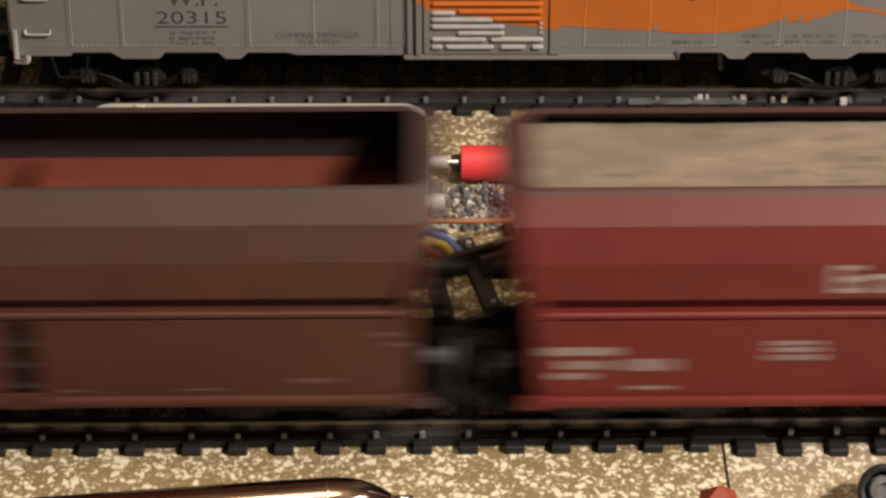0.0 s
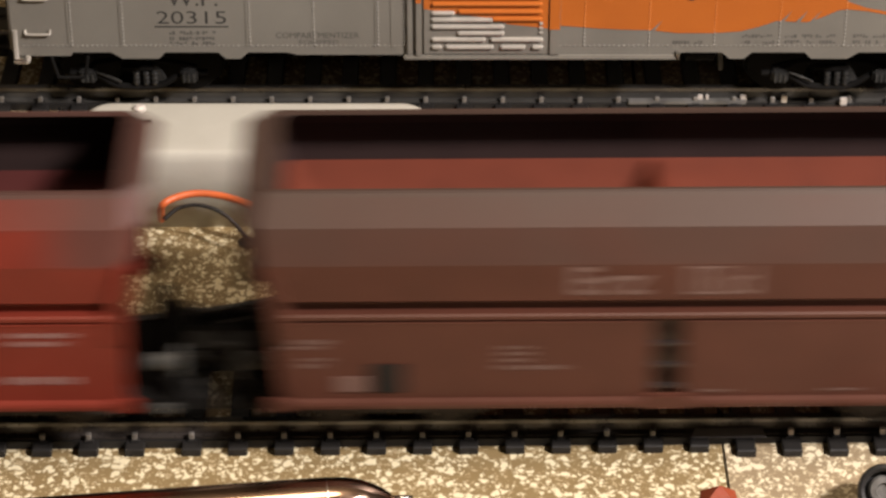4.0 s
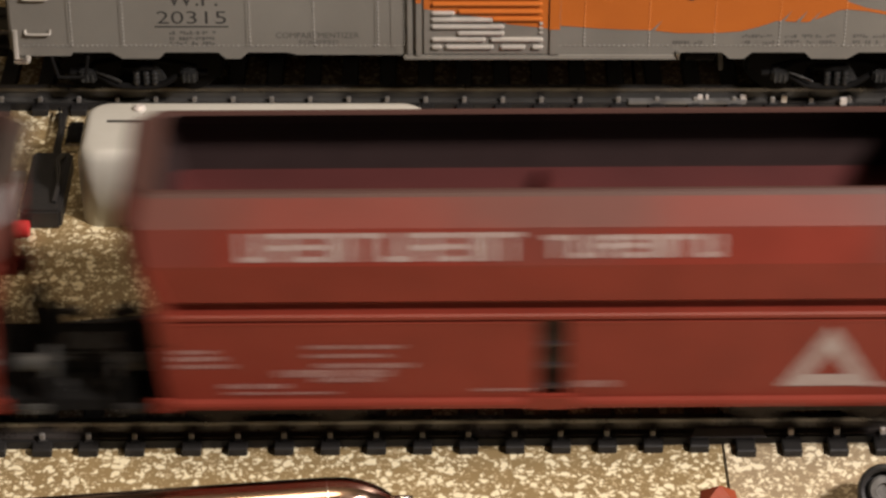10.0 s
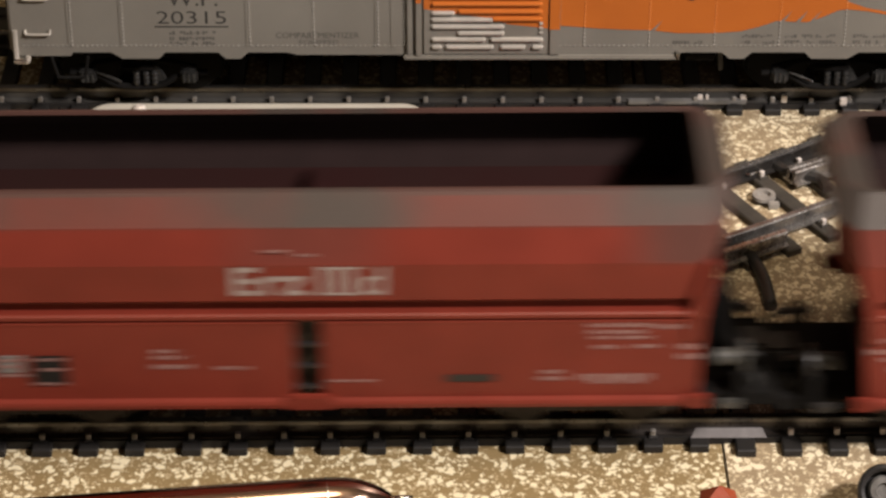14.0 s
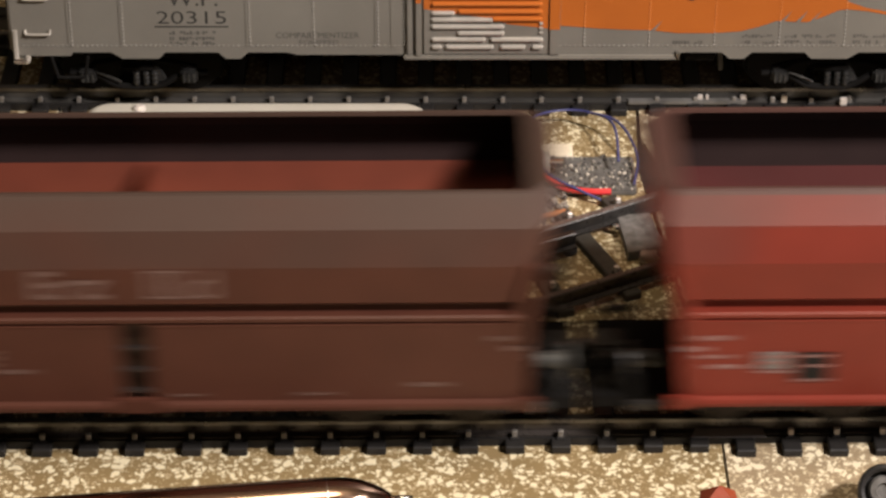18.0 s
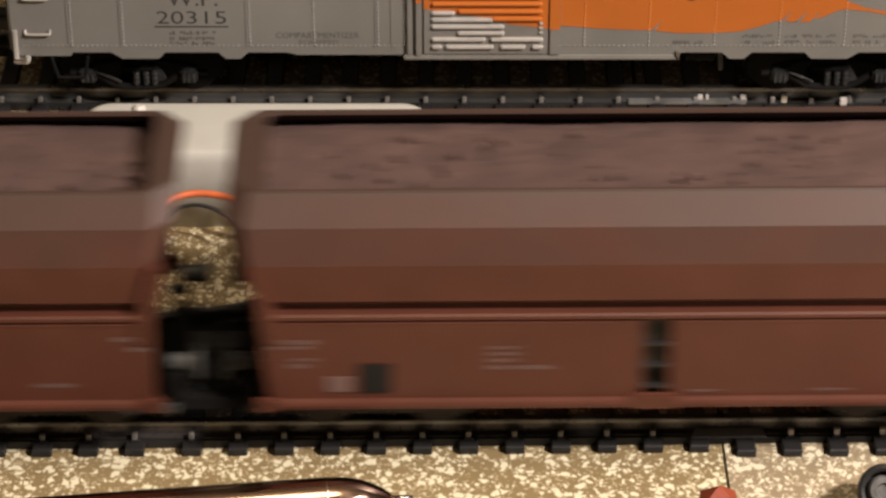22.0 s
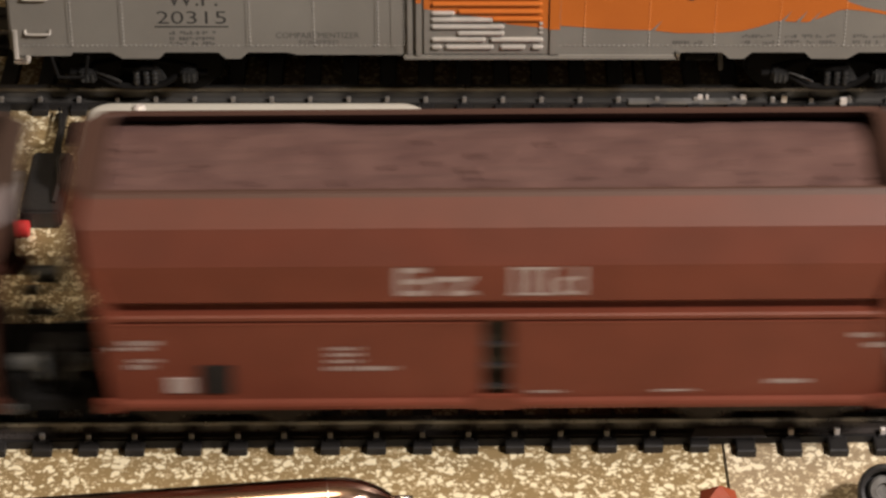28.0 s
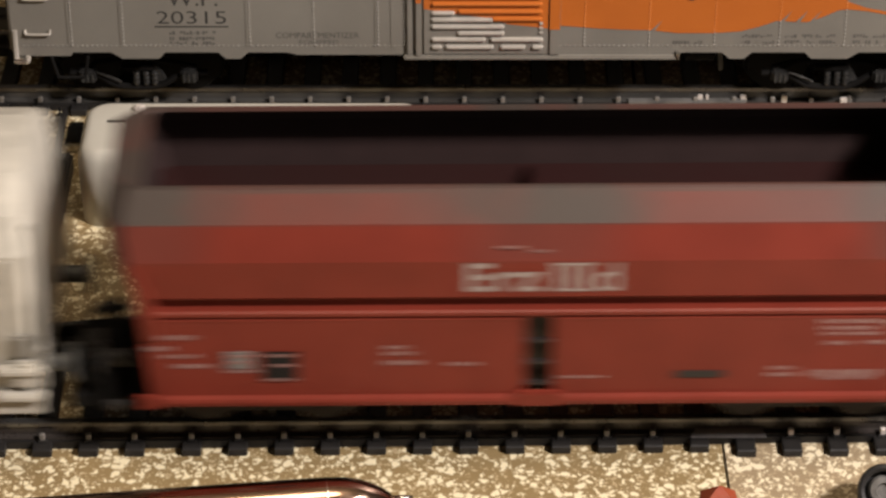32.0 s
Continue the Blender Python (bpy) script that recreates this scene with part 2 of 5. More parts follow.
INSIDE = {
    "crimson": mat("crimson_inside", (0.11, 0.016, 0.016), 0.6),
    "umber": mat("umber_inside", (0.125, 0.027, 0.013), 0.8, spec=0.2),
    "sepia": mat("sepia_inside", (0.09, 0.024, 0.013), 0.8, spec=0.2),
    "brown": mat("brown_inside", (0.125, 0.027, 0.013), 0.8, spec=0.2),
    "rust": mat("rust_inside", (0.13, 0.034, 0.02), 0.6),
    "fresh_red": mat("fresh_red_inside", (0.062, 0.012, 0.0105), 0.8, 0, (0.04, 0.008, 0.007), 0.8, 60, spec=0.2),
    # near-black tones: the shade down in the hopper is part of these colours
    "grey_red": mat("shaded_grey_red_inside", (0.019, 0.0085, 0.0075), 0.85, 0, (0.016, 0.011, 0.0095), 0.9, 60, spec=0.1),
    "red": mat("shaded_red_inside", (0.017, 0.0046, 0.0042), 0.85, 0, (0.016, 0.0065, 0.0055), 0.9, 60, spec=0.1),
}
BOX_GREY = mat("boxcar_grey", (0.20, 0.188, 0.162), 0.45, 0.1, (0.16, 0.149, 0.127), 0.6, 90, 0.1, 2500)
BOX_SILVER = mat("boxcar_door_silver", (0.50, 0.47, 0.42), 0.35, 0.3, (0.34, 0.31, 0.27), 0.6, 300, 0.1)
CAR_BROWN = mat("dark_brown_car_paint", (0.028, 0.017, 0.013), 0.5, 0, (0.016, 0.011, 0.009), 0.7, 90, 0.1)
ORANGE = mat("boxcar_orange", (0.46, 0.125, 0.018), 0.45, 0, (0.38, 0.10, 0.016), 0.6, 90, 0.1, 2500)
WHITE_BOX = mat("white_plastic", (0.45, 0.435, 0.38), 0.42, 0, (0.37, 0.35, 0.30), 0.6, 120, 0.1)
RED_PLUG = mat("red_plastic", (0.66, 0.045, 0.045), 0.45, 0, (0.55, 0.03, 0.03), 0.5, 200, 0.1)
WIRE_ORANGE = mat("orange_wire", (0.62, 0.13, 0.035), 0.45)
WIRE_DULL = mat("dull_orange_wire", (0.40, 0.15, 0.05), 0.5)
CARD = mat("cream_card", (0.80, 0.72, 0.56), 0.7, 0, (0.68, 0.58, 0.42), 0.5, 300)
WIRE_BLUE = mat("blue_wire", (0.19, 0.23, 0.58), 0.4)
WIRE_NAVY = mat("thin_navy_wire", (0.05, 0.055, 0.17), 0.4)
WIRE_GREY = mat("pale_grey_wire", (0.36, 0.37, 0.38), 0.5)
WIRE_YELLOW = mat("yellow_wire", (0.86, 0.68, 0.12), 0.45)
WIRE_GREEN = mat("dark_green_wire", (0.03, 0.05, 0.025), 0.5)
STONE = mat("ballast_stone", (0.27, 0.25, 0.22), 0.85, 0, (0.11, 0.105, 0.10), 0.9, 400, 0.5)
_geo = STONE.node_tree.nodes.new("ShaderNodeNewGeometry")
_tone = STONE.node_tree.nodes.new("ShaderNodeValToRGB")
_tone.color_ramp.elements[0].color = (0.045, 0.043, 0.042, 1)
_tone.color_ramp.elements[1].color = (0.58, 0.53, 0.44, 1)
_tone.color_ramp.elements.new(0.6).color = (0.14, 0.128, 0.11, 1)
STONE.node_tree.links.new(_geo.outputs["Random Per Island"], _tone.inputs["Fac"])
STONE.node_tree.links.new(_tone.outputs["Color"], STONE.node_tree.nodes["Principled BSDF"].inputs["Base Color"])
PAD = mat("grey_pad", (0.13, 0.125, 0.115), 0.7, 0, (0.06, 0.055, 0.05), 0.9, 500, 0.5)
PLATE_PAD = mat("tie_plate_grey", (0.17, 0.16, 0.15), 0.6, 0, (0.06, 0.055, 0.05), 0.9, 700, 0.5)
PALE_PAD = mat("pale_grey_pad", (0.27, 0.25, 0.22), 0.85, 0, (0.12, 0.11, 0.10), 0.9, 400, 0.5)
COPPER = mat("copper_barrel", (0.54, 0.38, 0.285), 0.12, 1.0, (0.40, 0.25, 0.175), 0.4, 60, 0.0)
TERRACOTTA = mat("brick_red_plastic", (0.26, 0.042, 0.011), 0.65, 0, (0.2, 0.035, 0.012), 0.6, 300, 0.2)
SUBFLOOR = mat("dark_underlay", (0.006, 0.0055, 0.005), 0.95)
PLASTER = mat("wall_plaster", (0.72, 0.68, 0.62), 0.9, 0, None, 0.3, 2, 0.1, 40)
FLOOR = mat("room_floor_wood", (0.10, 0.065, 0.04), 0.6, 0, None, 0.6, 3, 0.1, 60)
COVER_WHITE = mat("covered_wagon_white", (0.52, 0.49, 0.42), 0.45, 0, (0.36, 0.34, 0.29), 0.8, 250, 0.2)
COVER_GREY = mat("covered_wagon_grey", (0.26, 0.245, 0.21), 0.5, 0, (0.17, 0.16, 0.135), 0.8, 250, 0.2)


# ---- mesh helpers (millimetres) ----
def mesh_of(name, bm, material, smooth=False):
    me = bpy.data.meshes.new(name)
    for v in bm.verts:
        v.co *= MM
    if smooth:
        for f in bm.faces:
            f.smooth = True
    bm.to_mesh(me)
    bm.free()
    me.materials.append(material)
    return me


def part(name, bm, material, parent=None, label="", smooth=False, at=None):
    ob = new(name, mesh_of(name, bm, material, smooth) if isinstance(bm, bmesh.types.BMesh) else bm)
    ob.parent = parent
    if at is not None:
        ob.matrix_basis = Matrix.Translation(Vector(at) * MM)
    return tagged(ob, label) if label else ob


def thing(name, label, category, at=(0, 0, 0), turn=0.0, group="", kind=""):
    ob = new(name)
    ob.empty_display_size = 0.005
    ob.matrix_basis = Matrix.Translation(Vector(at) * MM) @ pose(0, 0, 0, 0, 0, turn)
    return tagged(ob, label, category, group, kind)


def box(x0, x1, y0, y1, z0, z1, bevel=0.0, bm=None, seg=2):
    own = bm is None
    b = bmesh.new()
    bmesh.ops.create_cube(b, size=1)
    for v in b.verts:
        v.co = Vector(((x0 + x1) / 2 + v.co.x * (x1 - x0), (y0 + y1) / 2 + v.co.y * (y1 - y0), (z0 + z1) / 2 + v.co.z * (z1 - z0)))
    if bevel:
        bmesh.ops.bevel(b, geom=b.edges[:], offset=bevel, segments=seg, affect="EDGES")
    if own:
        return b
    tmp = bpy.data.meshes.new("tmp")
    b.to_mesh(tmp)
    b.free()
    bm.from_mesh(tmp)
    bpy.data.meshes.remove(tmp)
    return bm


def loft(rings, close=True, cap=True):
    """Rings of equally many points, joined by quads."""
    bm = bmesh.new()
    rows = [[bm.verts.new(p) for p in r] for r in rings]
    n = len(rows[0])
    for a, b in zip(rows, rows[1:]):
        for i in range(n if close else n - 1):
            bm.faces.new((a[i], a[(i + 1) % n], b[(i + 1) % n], b[i]))
    if cap:
        bm.faces.new(rows[0][::-1])
        bm.faces.new(rows[-1])
    bmesh.ops.recalc_face_normals(bm, faces=bm.faces[:])
    return bm


def rect_ring(hx, hy, z, c=1.0):
    return [(hx - c, -hy, z), (hx, -hy + c, z), (hx, hy - c, z), (hx - c, hy, z), (-hx + c, hy, z), (-hx, hy - c, z), (-hx, -hy + c, z), (-hx + c, -hy, z)]


def round_ring(hx, hy, z, c, n=5):
    out = []
    for sx, sy, a0 in ((1, -1, -90), (1, 1, 0), (-1, 1, 90), (-1, -1, 180)):
        for k in range(n + 1):
            a = radians(a0 + 90 * k / n)
            out.append((sx * (hx - c) + c * math.cos(a), sy * (hy - c) + c * math.sin(a), z))
    return out


def lathe(profile, axis="X", seg=24):
    """profile: (along, radius)."""
    rings = []
    for a, r in profile:
        ring = []
        for i in range(seg):
            w = math.tau * i / seg
            c, s = r * math.cos(w), r * math.sin(w)
            ring.append({"X": (a, c, s), "Y": (c, a, s), "Z": (c, s, a)}[axis])
        rings.append(ring)
    return loft(rings)


def tube(points, r, seg=8):
    """A wire along smooth points."""
    pts = [Vector(p) for p in points]
    fine = []
    n = len(pts)
    for i in range(n - 1):
        p0, p1, p2, p3 = pts[max(i - 1, 0)], pts[i], pts[i + 1], pts[min(i + 2, n - 1)]
        for k in range(6):
            t = k / 6
            fine.append(0.5 * (2 * p1 + (p2 - p0) * t + (2 * p0 - 5 * p1 + 4 * p2 - p3) * t * t + (3 * p1 - p0 - 3 * p2 + p3) * t ** 3))
    fine.append(pts[-1])
    rings = []
    for i, p in enumerate(fine):
        d = (fine[min(i + 1, len(fine) - 1)] - fine[max(i - 1, 0)]).normalized()
        side = d.cross(Vector((0, 0, 1)))
        side = side.normalized() if side.length > 1e-4 else Vector((1, 0, 0))
        up = side.cross(d)
        rings.append([p + r * (math.cos(math.tau * k / seg) * side + math.sin(math.tau * k / seg) * up) for k in range(seg)])
    return loft(rings)


TEXTS = {}


def lettering(text, width, height, bold=0.0):
    """The built-in font as a flat mesh in x and z, lower left corner at 0, fitted to width and height in mm."""
    key = (text, width, height, bold)
    if key not in TEXTS:
        cu = bpy.data.curves.new("lettering", "FONT")
        cu.body, cu.size, cu.offset, cu.resolution_u = text, 1.0, bold, 3
        ob = bpy.data.objects.new("lettering", cu)
        scene.collection.objects.link(ob)
        bpy.context.view_layer.update()
        me = bpy.data.meshes.new_from_object(ob.evaluated_get(bpy.context.evaluated_depsgraph_get()))
        bpy.data.objects.remove(ob)
        co = np.array([v.co[:] for v in me.vertices])
        lo, hi = co.min(0), co.max(0)
        for v in me.vertices:
            v.co = Vector(((v.co.x - lo[0]) / (hi[0] - lo[0]) * width, 0, (v.co.y - lo[1]) / (hi[1] - lo[1]) * height)) * MM
        TEXTS[key] = me
    return TEXTS[key]


def text_part(text, x, y, z, width, height, material, parent, bold=0.0, lean=0.0):
    me = lettering(text, width, height, bold)
    me = me if me.materials and me.materials[0] == material else me.copy()
    me.materials.clear()
    me.materials.append(material)
    ob = new("lettering", me)
    ob.parent = parent
    ob.matrix_basis = pose(x * MM, y * MM, z * MM, lean, 0, 0)
    return ob


# ---- room ----
def room():
    tagged(part("floor", box(-4200, 4200, -2600, 2600, -920, -900), FLOOR), "brown wooden floor of the train room", "floor", kind="structure")
    tagged(part("ceiling", box(-4200, 4200, -2600, 2600, 1650, 1700), PLASTER), "plain plastered ceiling above the layout", "ceiling", kind="structure")
    for name, b in (("wall_north", (-4200, 4200, 2600, 2700, -900, 1650)), ("wall_south", (-4200, 4200, -2700, -2600, -900, 1650)),
                    ("wall_east", (4200, 4300, -2700, 2700, -900, 1650)), ("wall_west", (-4300, -4200, -2700, 2700, -900, 1650))):
        tagged(part(name, box(*b), PLASTER), "plain plastered wall of the train room", "wall", kind="structure")


def board(name, pts, material, z0, z1):
    bm = bmesh.new()
    f = bm.faces.new([bm.verts.new((x, y, z1)) for x, y in pts])
    r = bmesh.ops.extrude_face_region(bm, geom=[f])
    for g in r["geom"]:
        if isinstance(g, bmesh.types.BMVert):
            g.co.z = z0
    bmesh.ops.recalc_face_normals(bm, faces=bm.faces[:])
    return tagged(part(name, bm, material), "speckled cream and brown layout board under the tracks", "layout board", kind="structure")


def boards():
    W, S, N, E = -3300, -420, 560, 3300
    board("ground", [(W, S), (36.6, S), (36.6, -5), (29.6, 55), (30.3, 74), (30.3, N), (W, N)], BOARD, -9.0, 0.0)
    board("ground", [(36.95, S), (E, S), (E, N), (30.8, N), (30.8, 74), (30.6, 64), (35.2, 49.5), (31.2, 47), (36.95, -5)], BOARD_R, -9.0, 0.15)
    tagged(part("underlay", box(W, E, S, N, -30, -9.05), SUBFLOOR), "dark underlay of the layout table", "underlay", kind="structure")
    leg = thing("layout_table", "dark wooden frame that carries the layout boards", "table", (0, 0, -900))
    for x in (-3100, 0, 3100):
        for y in (-380, 520):
            part("leg", box(x - 30, x + 30, y - 30, y + 30, 0, 870, 3), FLOOR, leg)
    hole = lathe([(0, 0.5), (0.25, 0.5)], "Z", 12)
    tagged(part("screw_hole", hole, BLACK, at=(37.1, 63.3, 0.05)), "small dark screw head in the speckled board", "screw")
    tagged(part("screw_hole", lathe([(0, 1.5), (0.2, 1.5)], "Z", 16), BLACK, at=(-28.4, 35.4, 0.0)), "dark round cable hole in the speckled board", "hole")
    tagged(part("cable_hole", lathe([(0, 1.15), (0.2, 1.15)], "Z", 16), BLACK, at=(18.4, 33.1, 0.0)), "dark round cable hole between two sleepers", "hole")
    # black sheet just under the surface, in place of the wedge's deep shade
    gap = bmesh.new()
    gap.faces.new([gap.verts.new((x, y, -0.5)) for x, y in ((29.8, 54), (30.4, 72), (30.9, 72), (35.0, 49.7), (31.4, 47.2))])
    tagged(part("gap_shade_sheet", gap, BLACK), "black sheet standing for the shade in the wedge between the boards", "gap", kind="structure")
    tagged(part("paper_card", box(14.9, 19.9, 57.9, 62.3, 0.02, 0.3), CARD), "small cream paper card beside the red plug", "card")


# ---- tracks ----
RAIL = [(-1.1, 1.25), (1.1, 1.25), (1.1, 1.5), (0.3, 1.65), (0.3, 2.8), (0.55, 2.95), (0.55, 3.45), (0.4, 3.6), (-0.4, 3.6), (-0.55, 3.45), (-0.55, 2.95), (-0.3, 2.8), (-0.3, 1.65), (-1.1, 1.5)]
PITCH = 6.04


def sleeper_mesh(seat, plastic, clip, near=11.8, sides=(-1.35, 1.35)):
    bm = box(-1.28, 1.28, -near, 11.8, 0.0, 1.25, 0.15, seg=1)
    for s in (-seat, seat):
        for d in sides:
            box(-0.62, 0.62, s + d - 0.5, s + d + 0.45, 1.2, 1.6, 0.1, bm, seg=1)
            box(-0.36, 0.34, s + d - 0.34, s + d + 0.3, 1.58, 2.5, 0.08, bm, seg=1)
    for f in bm.faces:
        f.material_index = 1 if f.calc_center_median().z > 1.62 else 0
    me = mesh_of("sleeper", bm, plastic)
    me.materials.append(clip)
    return me


def sweep_rail(path, off):
    rings = []
    for i, p in enumerate(path):
        d = (path[min(i + 1, len(path) - 1)] - path[max(i - 1, 0)]).normalized()
        side = Vector((-d.y, d.x))
        rings.append([(p.x + side.x * (off + a), p.y + side.y * (off + a), z) for a, z in RAIL])
    return loft(rings)


def straight_track(label, y, turn, stations, far, iron, sleeper_for):
    t = thing("railway_track", label, "track", (0, y, 0), turn)
    for off in (-8.5, 8.5):
        rail = part("rail", sweep_rail([Vector((-far, 0)), Vector((far, 0))], off), iron, t, "dark rail with a worn head")
        part("rail_head", box(-far, far, off - 0.6, off + 0.6, 2.95, 3.66, 0.1), RAIL_EDGE, rail)
        part("link_strip", box(-far, far, off - 1.45, off + 1.45, 0.0, 1.22), SLEEPER, t)
    for x in stations:
        ob = new("sleeper", sleeper_for(x))
        ob.parent, ob.location = t, (x * MM, 0, 0)
    rest = bmesh.new()
    xs = [stations[0] - PITCH * k for k in range(1, int((far + stations[0]) / PITCH))] + [stations[-1] + PITCH * k for k in range(1, int((far - stations[-1]) / PITCH))]
    for x in xs:
        box(x - 1.3, x + 1.3, -12.5, 12.5, 0, 1.25, 0, rest)
    tagged(part("sleepers", rest, SLEEPER, t), kind="stuff")
    return t


def tracks():
    plain = sleeper_mesh(8.5, SLEEPER, CHAIR)
    # clips in paler metal, the light that falls on them coloured in
    longer = sleeper_mesh(8.5, SLEEPER, PALE_METAL, 12.9)
    joint_short = sleeper_mesh(8.5, SLEEPER, CHAIR, 11.8, ())
    joint_long = sleeper_mesh(8.5, SLEEPER, CHAIR, 12.9, ())
    branch_sleeper = sleeper_mesh(7.6, DUSTY_SLEEPER, PALE_METAL)
    front = [-2.8 + PITCH * k - (1.4 if k < -5 else 0) for k in range(-13, 15)]
    straight_track("black-sleepered model railway track with steel rails under the ore train", Y_TRAIN, TURN, front, 3150, RAIL_DARK, lambda x: plain if x < 32 else joint_short if x < 37 else joint_long if x < 43 else longer)
    rear = [-2.7 + PITCH * k for k in range(-14, 16)]
    straight_track("black-sleepered model railway track under the parked boxcar", Y_REAR, 0.0, rear, 3150, REAR_RAIL, lambda x: plain)
    shoe = loft([[(32.5, -12.35, 1.26), (42.5, -12.3, 1.26), (41.9, -11.2, 2.1), (33.2, -11.25, 2.1)], [(32.5, -12.15, 1.26), (42.5, -12.1, 1.26), (41.9, -11.0, 1.9), (33.2, -11.05, 1.9)]])
    tagged(part("rail_joiner", shoe, JOINT_SILVER), "folded grey metal rail joiner on the near rail", "rail joiner")
    tagged(part("rail_gap", box(36.5, 36.75, -11.0, -9.65, 2.6, 3.68), SHADE_BLACK), "dark gap between two rail ends", "gap", kind="structure")
    tagged(part("rail_joiner", box(29.0, 47.5, Y_REAR - 10.3, Y_REAR - 9.3, 1.3, 2.0, 0.1), JOINT_GREY), "dull silver joint bar along the rear rail", "joint bar")
    for x, y, wide in ((40.3, 73.2, 0.8), (41.4, 73.2, 0.5), (47.1, 73.2, 1.0), (53.5, 73.2, 0.9), (62.7, 72.4, 1.1), (63.6, 73.0, 0.6)):
        tagged(part("rail_clip", box(x - wide / 2, x + wide / 2, y - 0.45, y + 0.3, 1.3, 2.6, 0.12), PALE_METAL), "small bright metal clip beside the rear rail", "clip", "clips along the rear rail")
    # the branch that curves from the front track towards the rear one
    far_rail = [(-60.0, 9.0), (-38.6, 12.3), (-25.5, 15.7), (-10.0, 21.6), (2.9, 27.8), (21.9, 37.8), (36.5, 46.0), (48.1, 52.8), (67.6, 64.6), (84.0, 74.0)]
    pts = []
    n = len(far_rail)
    v = [Vector(p) for p in far_rail]
    for i in range(n - 1):
        p0, p1, p2, p3 = v[max(i - 1, 0)], v[i], v[i + 1], v[min(i + 2, n - 1)]
        for k in range(4):
            t = k / 4
            pts.append(0.5 * (2 * p1 + (p2 - p0) * t + (2 * p0 - 5 * p1 + 4 * p2 - p3) * t * t + (3 * p1 - p0 - 3 * p2 + p3) * t ** 3))
    pts.append(v[-1])
    mid = []
    for i, p in enumerate(pts):
        d = (pts[min(i + 1, len(pts) - 1)] - pts[max(i - 1, 0)]).normalized()
        mid.append(p + Vector((d.y, -d.x)) * 7.6)
    b = thing("branch_track", "branch track with dark sleepers curving across the speckled board", "track")
    far_iron = part("rail", sweep_rail(pts, 0.0), BRANCH_DARK, b, "worn steel rail")
    # bright strip painted as highlight, only along the stretch that catches light
    part("rail_head", loft([[(p.x, p.y - 0.5, 3.55), (p.x, p.y + 0.5, 3.55), (p.x, p.y + 0.5, 3.66), (p.x, p.y - 0.5, 3.66)] for p in pts if p.x > 4]), BRANCH_STEEL, far_iron)
    near = [m + (m - p) for m, p in zip(mid, pts)]
    near = [q for q in near if q.x > -9 and q.y > 8.2]
    # near rail in two colours: dark for the shaded stretch, steel for the lit one
    part("rail", sweep_rail([q for q in near if q.x < 44], 0.0), RAIL_DARK, b, "rail coloured dark for the shade of the train")
    part("rail", sweep_rail([q for q in near if q.x > 40], 0.9), BRANCH_STEEL, b, "worn steel rail")

    def short_rail(p0, p1, label, iron=None):
        part("guard_rail", sweep_rail([Vector(p0), Vector(p1)], 0.0), iron or STEEL, b, label)
    short_rail((5.3, 26.2), (19.0, 33.0), "dull steel guard rail beside the running rail", BRANCH_DARK)
    short_rail((51.7, 50.2), (76.0, 63.4), "bright steel wing rail")
    short_rail((52.4, 49.4), (76.0, 62.2), "bright steel wing rail")
    short_rail((40.1, 28.0), (49.6, 33.4), "bright steel check rail")
    bed = bmesh.new()
    outline = [(-62.0, 9.6), (-17.0, 9.6), (-16.0, 12.0), (-18.0, 17.4), (-25.5, 14.9), (-38.6, 11.5), (-50.0, 9.8)]
    face = bed.faces.new([bed.verts.new((x, y, 1.2)) for x, y in outline])
    for g in bmesh.ops.extrude_face_region(bed, geom=[face])["geom"]:
        if isinstance(g, bmesh.types.BMVert):
            g.co.z = 0.0
    bmesh.ops.recalc_face_normals(bed, faces=bed.faces[:])
    part("frog_bed", bed, SLEEPER, b, "black plastic bed where the tracks join")
    # point lever and its eyelet between the rails
    part("eyelet", tube([(46.1 + 1.1 * math.cos(k), 52.0 + 1.3 * math.sin(k), 2.2) for k in [j * 0.7 for j in range(10)]], 0.3, 6), NICKEL, b, "bright wire eyelet")
    part("pivot_block", box(48.2, 49.9, 43.9, 44.8, 0.2, 1.3, 0.15), PALE_PAD, b, "small pale block")
    part("pivot", lathe([(0.9, 1.8), (1.4, 1.7), (1.4, 1.0), (0.6, 0.8)], "Z", 20), PALE_PAD, b, "flat round pivot with a sunk middle", at=(47.8, 46.4, 0))
    plate = bmesh.new()
    top = plate.faces.new([plate.verts.new((x, y, 1.7)) for x, y in ((25.6, 40.2), (26.7, 30.4), (32.0, 32.2), (30.4, 40.8))])
    for g in bmesh.ops.extrude_face_region(plate, geom=[top])["geom"]:
        if isinstance(g, bmesh.types.BMVert):
            g.co.z = 0.3
    bmesh.ops.recalc_face_normals(plate, faces=plate.faces[:])
    part("tie_plate", plate, PLATE_PAD, b, "grey plastic plate between the rails")
    part("slide", box(28.4, 30.8, 28.9, 30.6, 1.2, 2.1, 0.15), CHAIR, b, "pale metal slide block")
    part("plate_screw", lathe([(1.2, 0.6), (1.8, 0.55), (1.9, 0.3)], "Z", 12), NICKEL, b, "bright screw head", at=(25.2, 37.4, 0))
    part("lever", tube([(49.6, 55.0, 1.6), (51.4, 52.6, 1.8), (54.0, 50.9, 1.8), (56.6, 49.6, 1.8), (57.4, 47.0, 1.6)], 0.9, 8), BLACK, b, "black point lever")
    part("lever", tube([(57.0, 54.4, 1.4), (59.3, 52.3, 1.6), (61.8, 50.6, 1.4)], 0.9, 8), BLACK, b, "black point lever")
